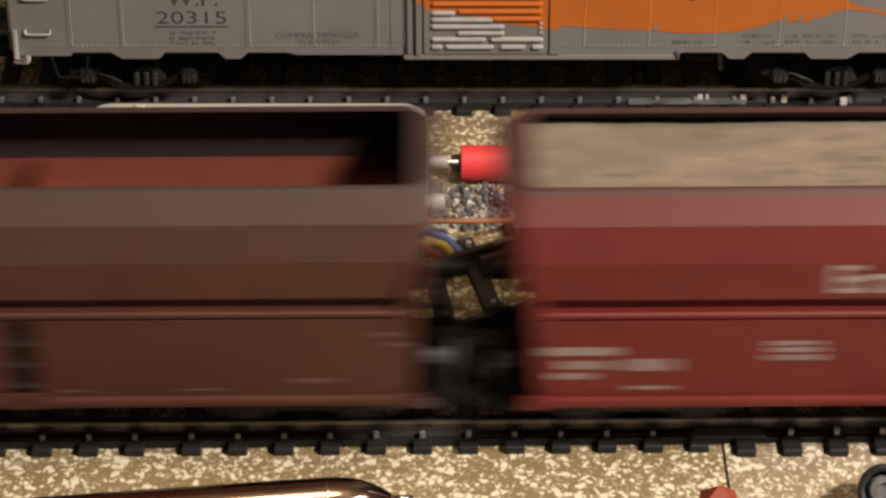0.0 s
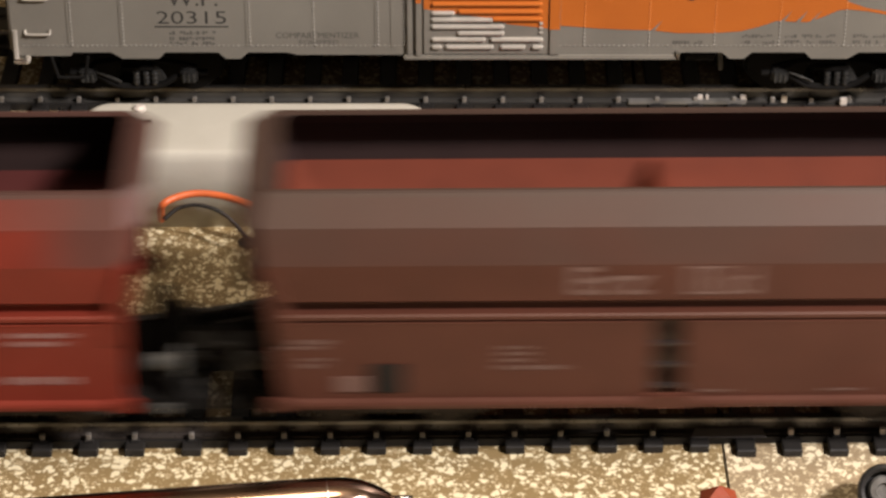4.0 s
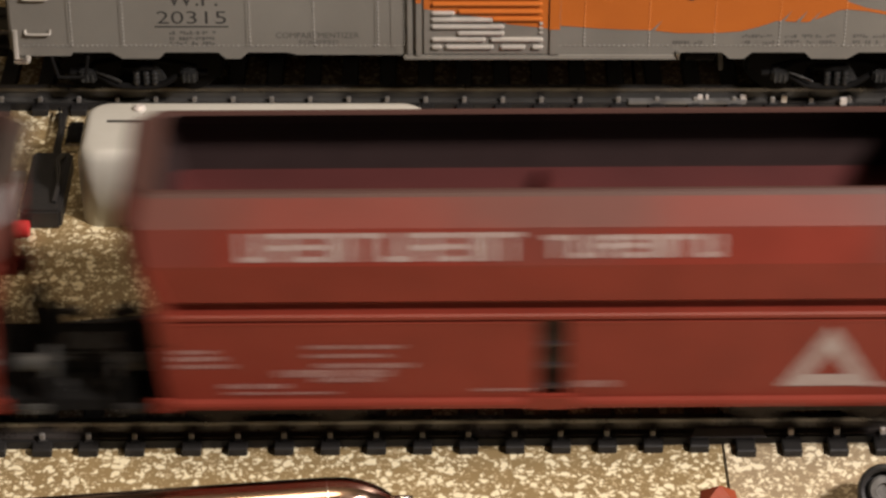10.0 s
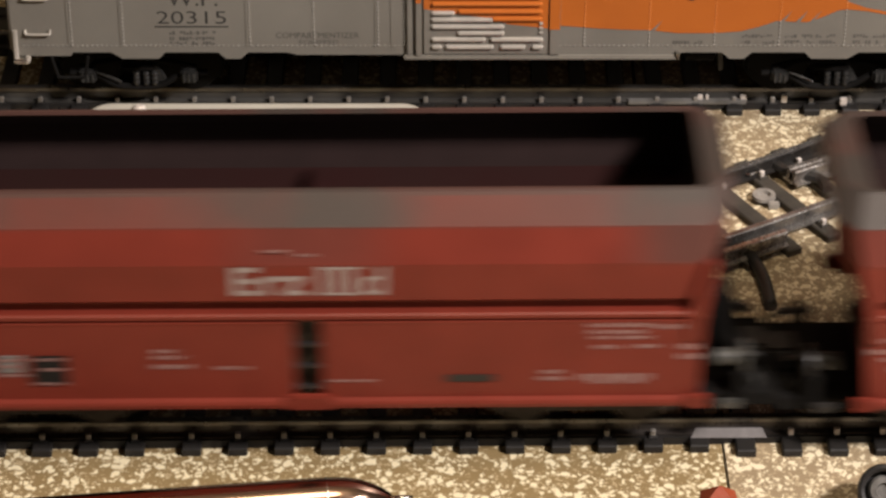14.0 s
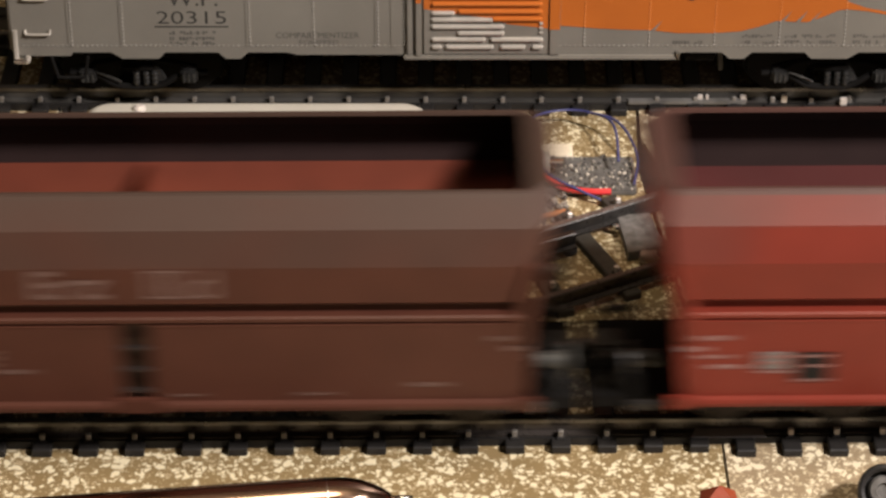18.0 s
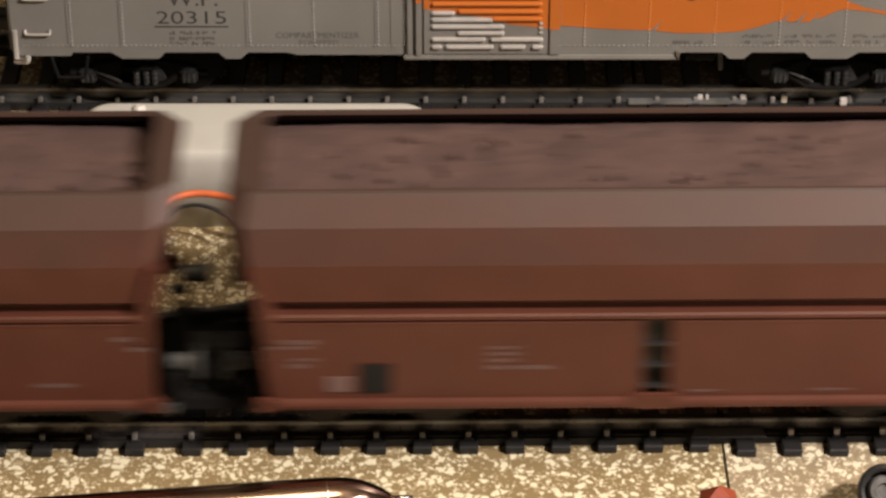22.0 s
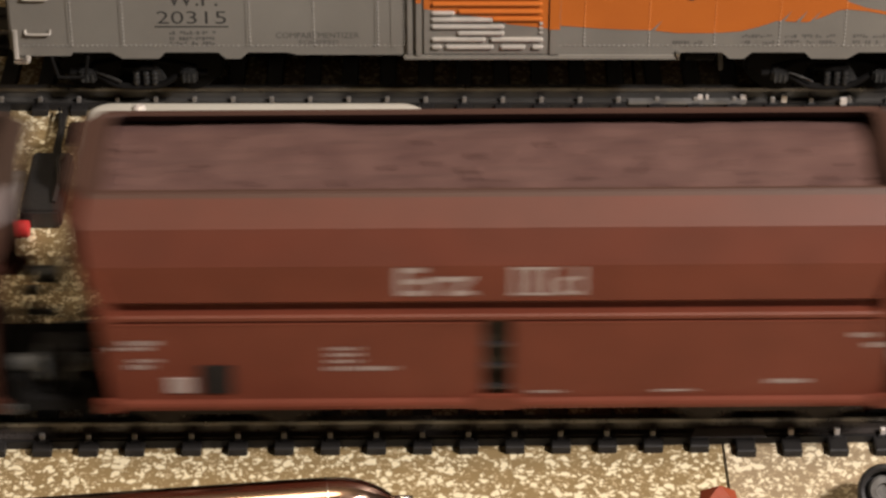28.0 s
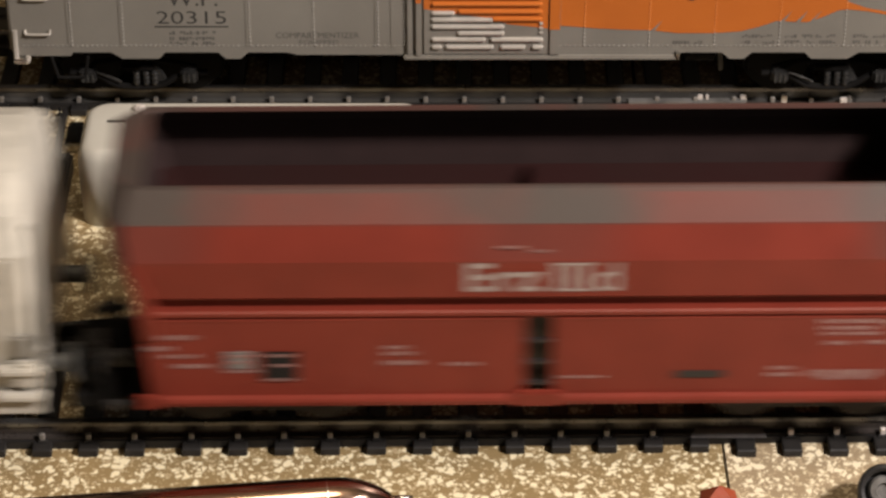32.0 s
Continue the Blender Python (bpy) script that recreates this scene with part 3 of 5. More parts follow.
    # long turnout sleepers fan out from square to the front track to square to the branch
    spots = [(-11.6, 19.4, 4), (-6.2, 20.6, 6), (-0.6, 21.4, 9), (5.7, 23.4, 13), (13.6, 27.8, 18), (22.2, 31.5, 24), (30.2, 35.8, 29)]
    s = 0.0
    for a, c in zip(mid, mid[1:]):
        d = c - a
        while s < d.length:
            q = a + d.normalized() * s
            if q.x > 33:
                spots.append((q.x, q.y, math.degrees(math.atan2(d.y, d.x))))
            s += PITCH + 1.0
        s -= d.length
    for x, y, turn in spots:
        ob = new("sleeper", branch_sleeper)
        ob.parent = b
        ob.matrix_basis = pose(x * MM, y * MM, 0.0, 0, 0, turn)


Y_TRAIN, TURN, Y_REAR = -2.6, 0.65, 82.6
room()
boards()
tracks()


# ---- ore wagons ----
def zpx(y):
    return 10.9 + (725 - y) / 157 * 13.4


def end_ring(left, right, hy, z, c=1.0):
    """A ring whose two ends overhang by different lengths."""
    return [(right - c, -hy, z), (right, -hy + c, z), (right, hy - c, z), (right - c, hy, z), (-left + c, hy, z), (-left, hy - c, z), (-left, -hy + c, z), (-left + c, -hy, z)]


def upper_body():
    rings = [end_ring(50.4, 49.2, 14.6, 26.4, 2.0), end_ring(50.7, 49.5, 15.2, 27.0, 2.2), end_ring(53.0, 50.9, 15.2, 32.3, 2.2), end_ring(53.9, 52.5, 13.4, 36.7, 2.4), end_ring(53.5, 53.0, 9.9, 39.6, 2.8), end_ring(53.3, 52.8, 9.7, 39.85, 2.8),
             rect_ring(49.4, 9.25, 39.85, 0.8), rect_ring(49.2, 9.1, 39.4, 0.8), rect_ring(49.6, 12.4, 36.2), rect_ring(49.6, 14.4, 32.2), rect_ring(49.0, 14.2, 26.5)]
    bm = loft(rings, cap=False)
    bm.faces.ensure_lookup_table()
    # inner faces use the second slot, coloured dark as shade
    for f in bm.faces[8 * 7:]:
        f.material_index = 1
    return bm


def hopper_inside(top):
    bm = loft([rect_ring(49.0, 14.2, top), rect_ring(40.0, 4.0, 17.9), rect_ring(39.0, 3.5, 17.5)], cap=False)
    bm.faces.new([bm.verts.new(p) for p in rect_ring(39.0, 3.5, 17.5)])
    # the saddle between the two hoppers
    for s in (-1, 1):
        bm.faces.new([bm.verts.new(p) for p in ((0, -14, top - 0.4), (0, 14, top - 0.4), (s * 9, 4, 17.6), (s * 9, -4, 17.6))])
    bmesh.ops.recalc_face_normals(bm, faces=bm.faces[:])
    return bm


def load_mesh(seed):
    bm = bmesh.new()
    nx, ny = 90, 20
    grid = []
    for j in range(ny + 1):
        row = []
        for i in range(nx + 1):
            x, y = -49.3 + 98.6 * i / nx, -12.6 + 25.2 * j / ny
            z = 37.1 + 0.7 * noise.noise(Vector((x * 0.05 + seed * 7, y * 0.09, seed))) + 0.26 * noise.noise(Vector((x * 0.22, y * 0.5, seed * 3.1))) + 0.12 * noise.noise(Vector((x * 1.1, y * 1.1, seed)))
            z -= 0.5 * (abs(y) / 12.6) ** 4
            row.append(bm.verts.new((x, y, z)))
        grid.append(row)
    for a, b in zip(grid, grid[1:]):
        for i in range(nx):
            bm.faces.new((a[i], a[i + 1], b[i + 1], b[i]))
    return bm


def lump_mesh(seed, count):
    rnd = random.Random(seed)
    bm = bmesh.new()
    for _ in range(count):
        x, y = rnd.uniform(-48, 48), rnd.uniform(-7.5, 7.5)
        r = rnd.choice((0.35, 0.45, 0.6, 0.9))
        m = Matrix.Translation((x, y, 36.95 + rnd.uniform(-0.3, 0.35))) @ Euler([rnd.uniform(0, 6) for _ in range(3)]).to_matrix().to_4x4() @ Matrix.Diagonal((r, r * rnd.uniform(0.6, 1), r * rnd.uniform(0.5, 0.9), 1))
        bmesh.ops.create_icosphere(bm, subdivisions=1, radius=1, matrix=m)
    return bm


def panel(x0, x1, side):
    """A lower side door: the outer end slants, a rolled flange runs along its foot and a bead along its top."""
    y = 15.6 * side
    outer = 1 if x1 > 0 else -1
    pts = []
    for z, dy, dx in ((11.0, 0.0, -1.5), (11.1, 0.75, -1.5), (11.7, 0.85, -1.5), (12.1, 0.7, -1.6), (12.3, 0.0, -1.9), (23.5, 0.0, -1.5), (23.8, 0.04, -1.5), (24.02, 0.0, -1.5), (24.08, -1.0, -1.5)):
        a, b = (x0, x1 + dx) if outer > 0 else (x0 + 2.4 - (z - 11.0) * 0.1, x1)
        pts.append(((a, b), y + dy * side, z))
    rings = [[(p[0][0], p[1], p[2]), (p[0][1], p[1], p[2]), (p[0][1], 14.4 * side, p[2]), (p[0][0], 14.4 * side, p[2])] for p in pts]
    return loft(rings)


def bogie(parent, x):
    g = part("bogie", box(x - 13, x + 13, -9.5, 9.5, 7.6, 9.6, 0.4), BOGIE, parent)
    for a in (-7.5, 7.5):
        for s in (-1, 1):
            part("wheel", lathe([(s * 6.6, 4.9), (s * 7.4, 4.9), (s * 7.4, 4.3), (s * 9.2, 4.25), (s * 9.3, 1.4), (s * 9.8, 1.2)], "Y", 20), BOGIE, g, at=(x + a, 0, 7.85))
    for s in (-1, 1):
        part("side_frame", box(x - 12, x + 12, s * 10.6 - 0.7, s * 10.6 + 0.7, 6.2, 9.4, 0.5), BOGIE, g)
    return g


def bars(parent, rows, y, ink=None):
    """Lines of small print that cannot be read: x from the middle, height, length and letter height in mm."""
    for n, (x, z, w, h) in enumerate(rows):
        rnd = random.Random(n * 31 + int(w * 10))
        bm = bmesh.new()
        at = x
        while at < x + w - 0.15:
            step = min(rnd.uniform(0.35, 0.8), x + w - at)
            box(at, at + step, y - 0.02, y + 0.03, z - h * 0.7, z + h * 0.7, 0, bm)
            at += step + rnd.choice((0.16, 0.2, 0.25, 0.5))
        part("print_line", bm, ink or PRINT_INK, parent)


K = 0.0716


def wagon(colour, loaded, style, reach, label, seed):
    """One four-axle self-discharging ore wagon. reach: half its length over the buffers."""
    paint, inner = PAINTS[colour], INSIDE[colour]
    w = thing("ore_wagon", label, "wagon", group="wagons of the ore train")
    part("hopper_body", upper_body(), paint, w).data.materials.append(HOPPER_SHADE)
    ore = ORE_PALE if loaded == 2 else ORE_RUST if colour == "rust" else ORE_DARK if colour == "sepia" else ORE
    if loaded:
        part("ore_load", load_mesh(seed), ore, w, "lumpy brown ore filling the wagon", smooth=False)
        tagged(part("ore_rubble", lump_mesh(seed + 50, 150), ore, w), kind="stuff")
    else:
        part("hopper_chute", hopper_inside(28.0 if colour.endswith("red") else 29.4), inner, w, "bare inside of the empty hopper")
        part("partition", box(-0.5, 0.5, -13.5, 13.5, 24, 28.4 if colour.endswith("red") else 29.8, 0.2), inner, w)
    part("frame", box(-45, 45, -13.6, 13.6, 12, 26.0, 0.4), BLACK, w, "black underframe")
    for end in (-1, 1):
        part("end_chute", loft([[(end * 50.4, -13.4, 26.4), (end * 50.4, 13.4, 26.4), (end * 50.0, 13.4, 26.4), (end * 50.0, -13.4, 26.4)], [(end * 45.6, -13.4, 13.0), (end * 45.6, 13.4, 13.0), (end * 44.8, 13.4, 13.0), (end * 44.8, -13.4, 13.0)]]), paint, w)
    for side in (-1, 1):
        part("discharge_door", panel(-51.2, -1.75, side), paint, w)
        part("discharge_door", panel(1.75, 51.2, side), paint, w)
        ledge = loft([[(x, side * yy, z) for yy, z in ((14.2, 24.3), (15.4, 24.3), (15.7, 24.45), (15.7, 24.95), (15.4, 25.15), (14.2, 25.15))] for x in (-50.2, 49.8)])
        part("ledge", ledge, paint, w)
        part("seam_strip", box(-49.9, 49.6, min(side * 13.7, side * 14.1), max(side * 13.7, side * 14.1), 23.0, 27.0), paint, w)
        for e in (-1, 1):
            post = loft([[(e * x0, side * 14.0, z), (e * x1, side * 14.0, z), (e * x1, side * yy, z), (e * x0, side * yy, z)] for x0, x1, yy, z in ((47.6, 49.3, 15.9, 21.0), (47.8, 49.7, 16.1, 24.6), (48.6, 50.2, 15.8, 28.0), (50.0, 51.0, 15.25, 32.0))])
            part("corner_post", post, paint, w)
            part("end_foot", box(min(e * 47.8, e * 50.6), max(e * 47.8, e * 50.6), side * 16.2 - 0.5, side * 16.2 + 0.5, 10.8, 12.8, 0.2), paint, w)
        part("foot_plate", box(-3.0, 3.0, side * 16.0 - 0.5, side * 16.0 + 0.5, 10.8, 13.0, 0.2), paint, w)
        for z in (13.8, 17.1, 20.4):
            part("latch", box(-1.7, 1.7, side * 15.2 - 0.45, side * 15.2 + 0.45, z - 0.2, z + 0.2, 0.08), BLACK, w)
    for end in (-1, 1):
        x = end * (reach - 4.6)
        back = 3.4 if colour.endswith("red") else 1.0
        part("headstock", box(x - 0.9, x + 0.9, -12.4, 5.2, 8.0, 13.4, 0.3), SHADE_BLACK, w)
        # platform stretched across the gap, its black standing in for shade between wagons
        inner_x = end * 45.0
        part("platform", box(min(end * (reach + 0.15), inner_x), max(end * (reach + 0.15), inner_x), -11.6, 5.4, 7.6, 9.4, 0.1), SHADE_BLACK, w)
        # buffer and step colours carry the light: grey on lit right end, black on shaded left
        for s in (-1,) if colour.endswith("red") else (-1, 1):
            part("buffer", lathe([(end * (reach - 4.4 - back), 1.2), (end * (reach - 1.2 - back), 1.2), (end * (reach - 1.1 - back), 2.3), (end * (reach - 0.5 - back), 2.4), (end * (reach - 0.3 - back), 2.0)], "X", 20), GREY_BUFFER if end > 0 else BLACK, w, "buffer with a round head", at=(0, s * 10.0, 14.2))
            part("step", box(min(x, x - end * 3), max(x, x - end * 3), s * 13.4 - 0.5, s * 13.4 + 0.5, 8.6, 9.9, 0.2), GREY_BUFFER if end > 0 else BLACK, w)
        for s, dz in ((-6.5, 0.3), (4.0, 0.5)):
            part("brake_pipe", tube([(end * (reach - 6.5), s, 11.8 + dz), (end * (reach - 4.0), s + 0.3, 12.0), (end * (reach - 1.8), s + 0.8, 11.0 + dz), (end * (reach - 1.0), s + 1.4, 9.6)], 0.45, 6), BLACK, w)
        for s in (-9.2, -3.2, 7.4):
            part("bolt_box", box(min(end * (reach - 2.9), end * (reach - 1.7)), max(end * (reach - 2.9), end * (reach - 1.7)), s - 0.9, s + 0.9, 9.3, 10.5, 0.2), TRUCK, w)
        part("coupler", box(min(x, end * (reach - 0.1)), max(x, end * (reach - 0.1)), -2.4, 2.4, 7.6, 10.4, 0.5), BLACK, w)
        if end > 0 and colour.endswith("red"):
            brake = part("brake_gear", box(52.0, 54.6, -3.2, 0.8, 9.4, 19.4, 0.5), SHADE_BLACK, w, "black brake gear on the end platform")
            part("brake_post", tube([(53.4, -1.0, 19.0), (53.4, -1.0, 22.0), (53.5, -1.0, 25.8)], 0.4, 6), BLACK, brake)
        bogie(w, end * 35.0)
    y = -15.68
    yt = -15.3
    ink = FADED_INK if colour in ("umber", "brown", "sepia") else WHITE_INK
    if style == "wide":
        text_part("Erz", -172 * K, yt, 27.9, 130 * K, 4.2, ink, w, 0.02)
        text_part("IIId", 28 * K, yt, 27.9, 118 * K, 4.2, ink, w, 0.005)
        for z in (28.05, 31.9):
            part("serif_bar", box(28 * K - 0.25, (28 + 118 * 0.64) * K, yt - 0.03, yt + 0.02, z - 0.16, z + 0.16), ink, w)
    if style == "narrow":
        text_part("Erz", -127 * K, yt, 27.9, 130 * K, 4.2, WHITE_INK, w, 0.02)
        text_part("IIId", 24 * K, yt, 27.9, 112 * K, 4.2, WHITE_INK, w, 0.01)
        for z in (28.05, 31.9):
            part("serif_bar", box(24 * K - 0.25, (24 + 112 * 0.64) * K, yt - 0.03, yt + 0.02, z - 0.16, z + 0.16), WHITE_INK, w)
        bars(w, [(-5.2, 34.2, 3.0, 0.3), (-1.2, 33.6, 2.4, 0.3)], -14.9)
    if style in ("wide", "plain"):
        bars(w, [(-49.2, zpx(605), 6.6, 0.5), (-48.6, zpx(615), 5.0, 0.35), (-46.4, zpx(648), 3.0, 0.5), (-46.0, zpx(637), 3.6, 0.35),
                 (-21.2, zpx(617), 4.0, 0.35), (-21.2, zpx(628), 4.0, 0.35), (-21.2, zpx(640), 4.0, 0.35), (-21.4, zpx(653), 8.6, 0.45),
                 (4.2, zpx(698), 4.2, 0.25), (20.2, zpx(697), 5.0, 0.25), (34.4, zpx(681), 5.2, 0.45), (44.6, zpx(598), 4.8, 0.5), (46.6, zpx(616), 3.0, 0.5)], y, ink)
        part("label_plate", box(-41.5, -38.5, y - 0.15, y + 0.05, zpx(695), zpx(668)), ink, w)
        part("frame_plate", box(-37.4, -33.4, y - 0.2, y + 0.05, zpx(697), zpx(645), 0.1), PLATE_BLACK, w)
    if style == "narrow":
        bars(w, [(-48.6, zpx(602), 5.8, 0.5), (-49.2, zpx(622), 3.4, 0.5), (-47.4, zpx(636), 4.6, 0.4), (-46.0, zpx(654), 4.6, 0.45), (-39.6, zpx(664), 4.6, 0.3),
                 (-19.4, zpx(622), 3.0, 0.4), (-19.4, zpx(633), 4.0, 0.4), (-19.6, zpx(650), 5.2, 0.45), (-11.6, zpx(653), 4.0, 0.35), (2.4, zpx(678), 6.0, 0.25),
                 (35.2, zpx(580), 7.8, 0.4), (35.2, zpx(592), 7.0, 0.4), (35.6, zpx(602), 7.4, 0.35), (43.4, zpx(583), 3.6, 0.5), (36.0, zpx(619), 3.0, 0.4), (41.0, zpx(618), 3.0, 0.4),
                 (29.4, zpx(664), 3.0, 0.4), (29.0, zpx(676), 3.6, 0.4), (34.2, zpx(674), 9.0, 0.7), (35.4, zpx(683), 7.0, 0.35), (46.6, zpx(619), 3.0, 0.6), (46.6, zpx(637), 3.0, 0.6)], y)
        part("label_plate", box(-39.4, -36.0, y - 0.15, y + 0.05, zpx(658), zpx(628)), PLATE_GREY, w)
        part("frame_plate", box(-34.8, -30.4, y - 0.2, y + 0.05, zpx(680), zpx(628), 0.1), PLATE_BLACK, w)
        bars(w, [(-39.2, zpx(635), 3.0, 0.25), (-39.2, zpx(646), 2.6, 0.25), (-34.6, zpx(634), 4.0, 0.3), (-33.6, zpx(652), 3.0, 0.3), (-34.6, zpx(678), 4.0, 0.3)], y - 0.22)
        part("handle_slot", box(17.4, 23.4, y - 0.08, y + 0.05, zpx(680), zpx(668)), BLACK, w)
    if style == "many":
        bars(w, [(-46.8, zpx(612), 10, 0.8), (-46.4, zpx(630), 7, 1.0), (-28.6, zpx(606), 8, 1.0), (-33.0, zpx(620), 12, 1.6), (-27.6, zpx(636), 6, 0.9), (3, zpx(690), 6, 0.3), (35, zpx(590), 8, 0.5), (35, zpx(605), 7, 0.5), (34, zpx(672), 9, 0.8)], y)
        part("frame_plate", box(-36.8, -32.4, y - 0.2, y + 0.05, zpx(680), zpx(632), 0.1), BLACK, w)
    if style == "brand":
        lean = math.degrees(math.atan2(1.8, 4.4))
        for x0, n, step, h, z0 in ((-541 * K, 10, 3.52, 3.6, 32.9), (-12 * K, 7, 3.15, 2.9, 33.2)):
            dy = (z0 - 32.3) * 1.8 / 4.4
            rnd = random.Random(n)
            for k in range(n):
                bm = bmesh.new()
                wide = step * rnd.uniform(0.7, 0.84)
                kind = (k * 3 + n) % 5
                for x in ((0.0, wide - 0.7), (0.0,), (wide * 0.5 - 0.35,), (0.0, wide - 0.7), (0.0, wide * 0.5 - 0.35, wide - 0.7))[kind]:
                    box(x, x + 0.7, -0.04, 0.04, 0, h, 0, bm)
                for z in ((0.0,), (0.0, h * 0.42, h - 0.65), (h - 0.65,), (h * 0.4, h - 0.65), (h - 0.65,))[kind]:
                    box(0.0, wide, -0.035, 0.035, z, z + 0.65, 0, bm)
                b = part("letter_block", bm, WHITE_INK, w)
                b.matrix_basis = pose((x0 + step * k) * MM, (-15.32 + dy) * MM, z0 * MM, -lean, 0, 0)
        bars(w, [(-47.6, zpx(622), 5, 0.4), (-47.8, zpx(634), 6.4, 0.5), (-47.8, zpx(648), 7.4, 0.45), (-30.8, zpx(614), 11.6, 0.4), (-30.8, zpx(630), 10.0, 0.4), (-29.6, zpx(648), 12.0, 0.5), (-34.6, zpx(662), 14, 0.8),
                 (-30.0, zpx(674), 8.0, 0.5), (-41.6, zpx(685), 8, 0.5), (-41.2, zpx(698), 14, 0.25), (-9.6, zpx(694), 7, 0.25), (3, zpx(684), 5, 0.7), (40, zpx(688), 11, 0.6)], y)
        tri = bmesh.new()
        a, b, c = Vector((29.0, y - 0.04, zpx(690))), Vector((41.0, y - 0.04, zpx(690))), Vector((35.0, y - 0.04, zpx(580)))
        m = (a + b + c) / 3
        o, i = [tri.verts.new(p) for p in (a, b, c)], [tri.verts.new(m + (p - m) * 0.42) for p in (a, b, c)]
        for k in range(3):
            tri.faces.new((o[k], o[(k + 1) % 3], i[(k + 1) % 3], i[k]))
        part("emblem", tri, WHITE_INK, w, "white triangle emblem")
    if style == "crimson":
        text_part("Erz", -172 * K, yt, 27.9, 130 * K, 4.2, WHITE_INK, w, 0.02)
        text_part("IIId", 28 * K, yt, 27.9, 128 * K, 4.2, WHITE_INK, w, 0.005)
        bars(w, [(-48.4, zpx(625), 10, 0.9), (-46, zpx(650), 6, 0.9), (-38, zpx(650), 7, 1.3), (-47, zpx(670), 5, 0.7), (-37, zpx(692), 5, 0.4), (-19.6, zpx(612), 6.4, 0.5), (-19.6, zpx(624), 6.4, 0.5), (-19.8, zpx(638), 6.8, 0.6)], y, WHITE_INK)
    return w


def covered_wagon(label):
    w = thing("covered_wagon", label, "wagon", group="wagons of the ore train")
    part("body", loft([rect_ring(52, 14.5, 12.0), rect_ring(52, 15.4, 13.0), rect_ring(52, 15.4, 34.0), rect_ring(51.6, 13.0, 38.5), rect_ring(51.0, 7.0, 41.0), rect_ring(50.8, 2.0, 41.6)]), COVER_WHITE, w)
    for k in range(14):
        x = -49 + k * 7.54
        for s in (-1, 1):
            part("rib", box(x - 0.4, x + 0.4, s * 15.4 - 0.35, s * 15.4 + 0.35, 13.5, 33.5, 0.1), COVER_WHITE, w)
    for s in (-1, 1):
        part("sill", box(-52.2, 52.2, s * 15.6 - 0.6, s * 15.6 + 0.6, 10.4, 13.0, 0.3), COVER_WHITE, w)
        for x in (-40, 0, 40, 50.6):
            part("bracket", box(x - 1.4, x + 1.4, s * 16.2 - 0.6, s * 16.2 + 0.6, 15.0, 19.0, 0.3), COVER_WHITE, w)
    part("frame", box(-50, 50, -12, 12, 9.0, 12.2, 0.3), BLACK, w)
    for end in (-1, 1):
        for s in (-1, 1):
            part("end_brace", tube([(end * 52.2, s * 14.6, 14.0), (end * 52.4, s * 14.8, 24.0), (end * 51.8, s * 12.6, 37.0)], 0.6, 8), COVER_GREY, w, "grey corner brace")
            for z in (13.6, 17.6):
                part("footstep", box(min(end * 46.5, end * 52.6), max(end * 46.5, end * 52.6), s * 16.4 - 0.8, s * 16.4 + 0.8, z - 0.5, z + 0.5, 0.2), COVER_WHITE, w)
            part("lamp_bracket", box(min(end * 49.0, end * 51.8), max(end * 49.0, end * 51.8), s * 15.9 - 0.5, s * 15.9 + 0.5, 19.4, 22.6, 0.3), COVER_GREY, w)
            part("buffer", lathe([(end * 51.8, 1.2), (end * 55.4, 1.2), (end * 55.5, 2.6), (end * 56.1, 2.7), (end * 56.3, 2.3)], "X", 20), GREY_BUFFER, w, at=(0, s * 10.0, 14.2))
        bogie(w, end * 35.0)
    return w


LABELS = {
    "umber": "dark umber ore wagon with sloped hopper sides",
    "sepia": "dark sepia-brown ore wagon with dusty sloped sides",
    "brown": "brown self-discharging ore wagon with dusty sloped sides",
    "rust": "rust-brown self-discharging ore wagon with dusty sloped sides",
    "red": "red self-discharging ore wagon with grey sprayed dust",
    "fresh_red": "clean red self-discharging ore wagon with white lettering",
    "grey_red": "red self-discharging ore wagon with thick grey dust",
    "crimson": "crimson ore wagon with white lettering",
}
# train order: colour, load, lettering, distance of its middle behind the first brown wagon
CARS = [
    ("crimson", 2, "crimson", -1590), ("umber", 0, "plain", 0), ("umber", 0, "wide", 1585), ("umber", 0, "wide", 3170), ("umber", 0, "wide", 4750),
    ("fresh_red", 0, "many", 6395), ("red", 0, "narrow", 8068), ("fresh_red", 0, "narrow", 9741), ("red", 0, "narrow", 11414), ("fresh_red", 0, "brand", 13087),
    ("red", 0, "narrow", 14760), ("grey_red", 0, "narrow", 16433), ("red", 0, "narrow", 18106), ("red", 0, "narrow", 19779), ("fresh_red", 0, "narrow", 21452),
    ("umber", 0, "wide", 23099), ("brown", 1, "plain", 24680), ("brown", 1, "plain", 26255), ("brown", 1, "plain", 27830), ("rust", 1, "wide", 29413),
    ("rust", 1, "wide", 30988), ("rust", 1, "wide", 32563), ("sepia", 1, "plain", 34138), ("red", 0, "narrow", 35771),
]
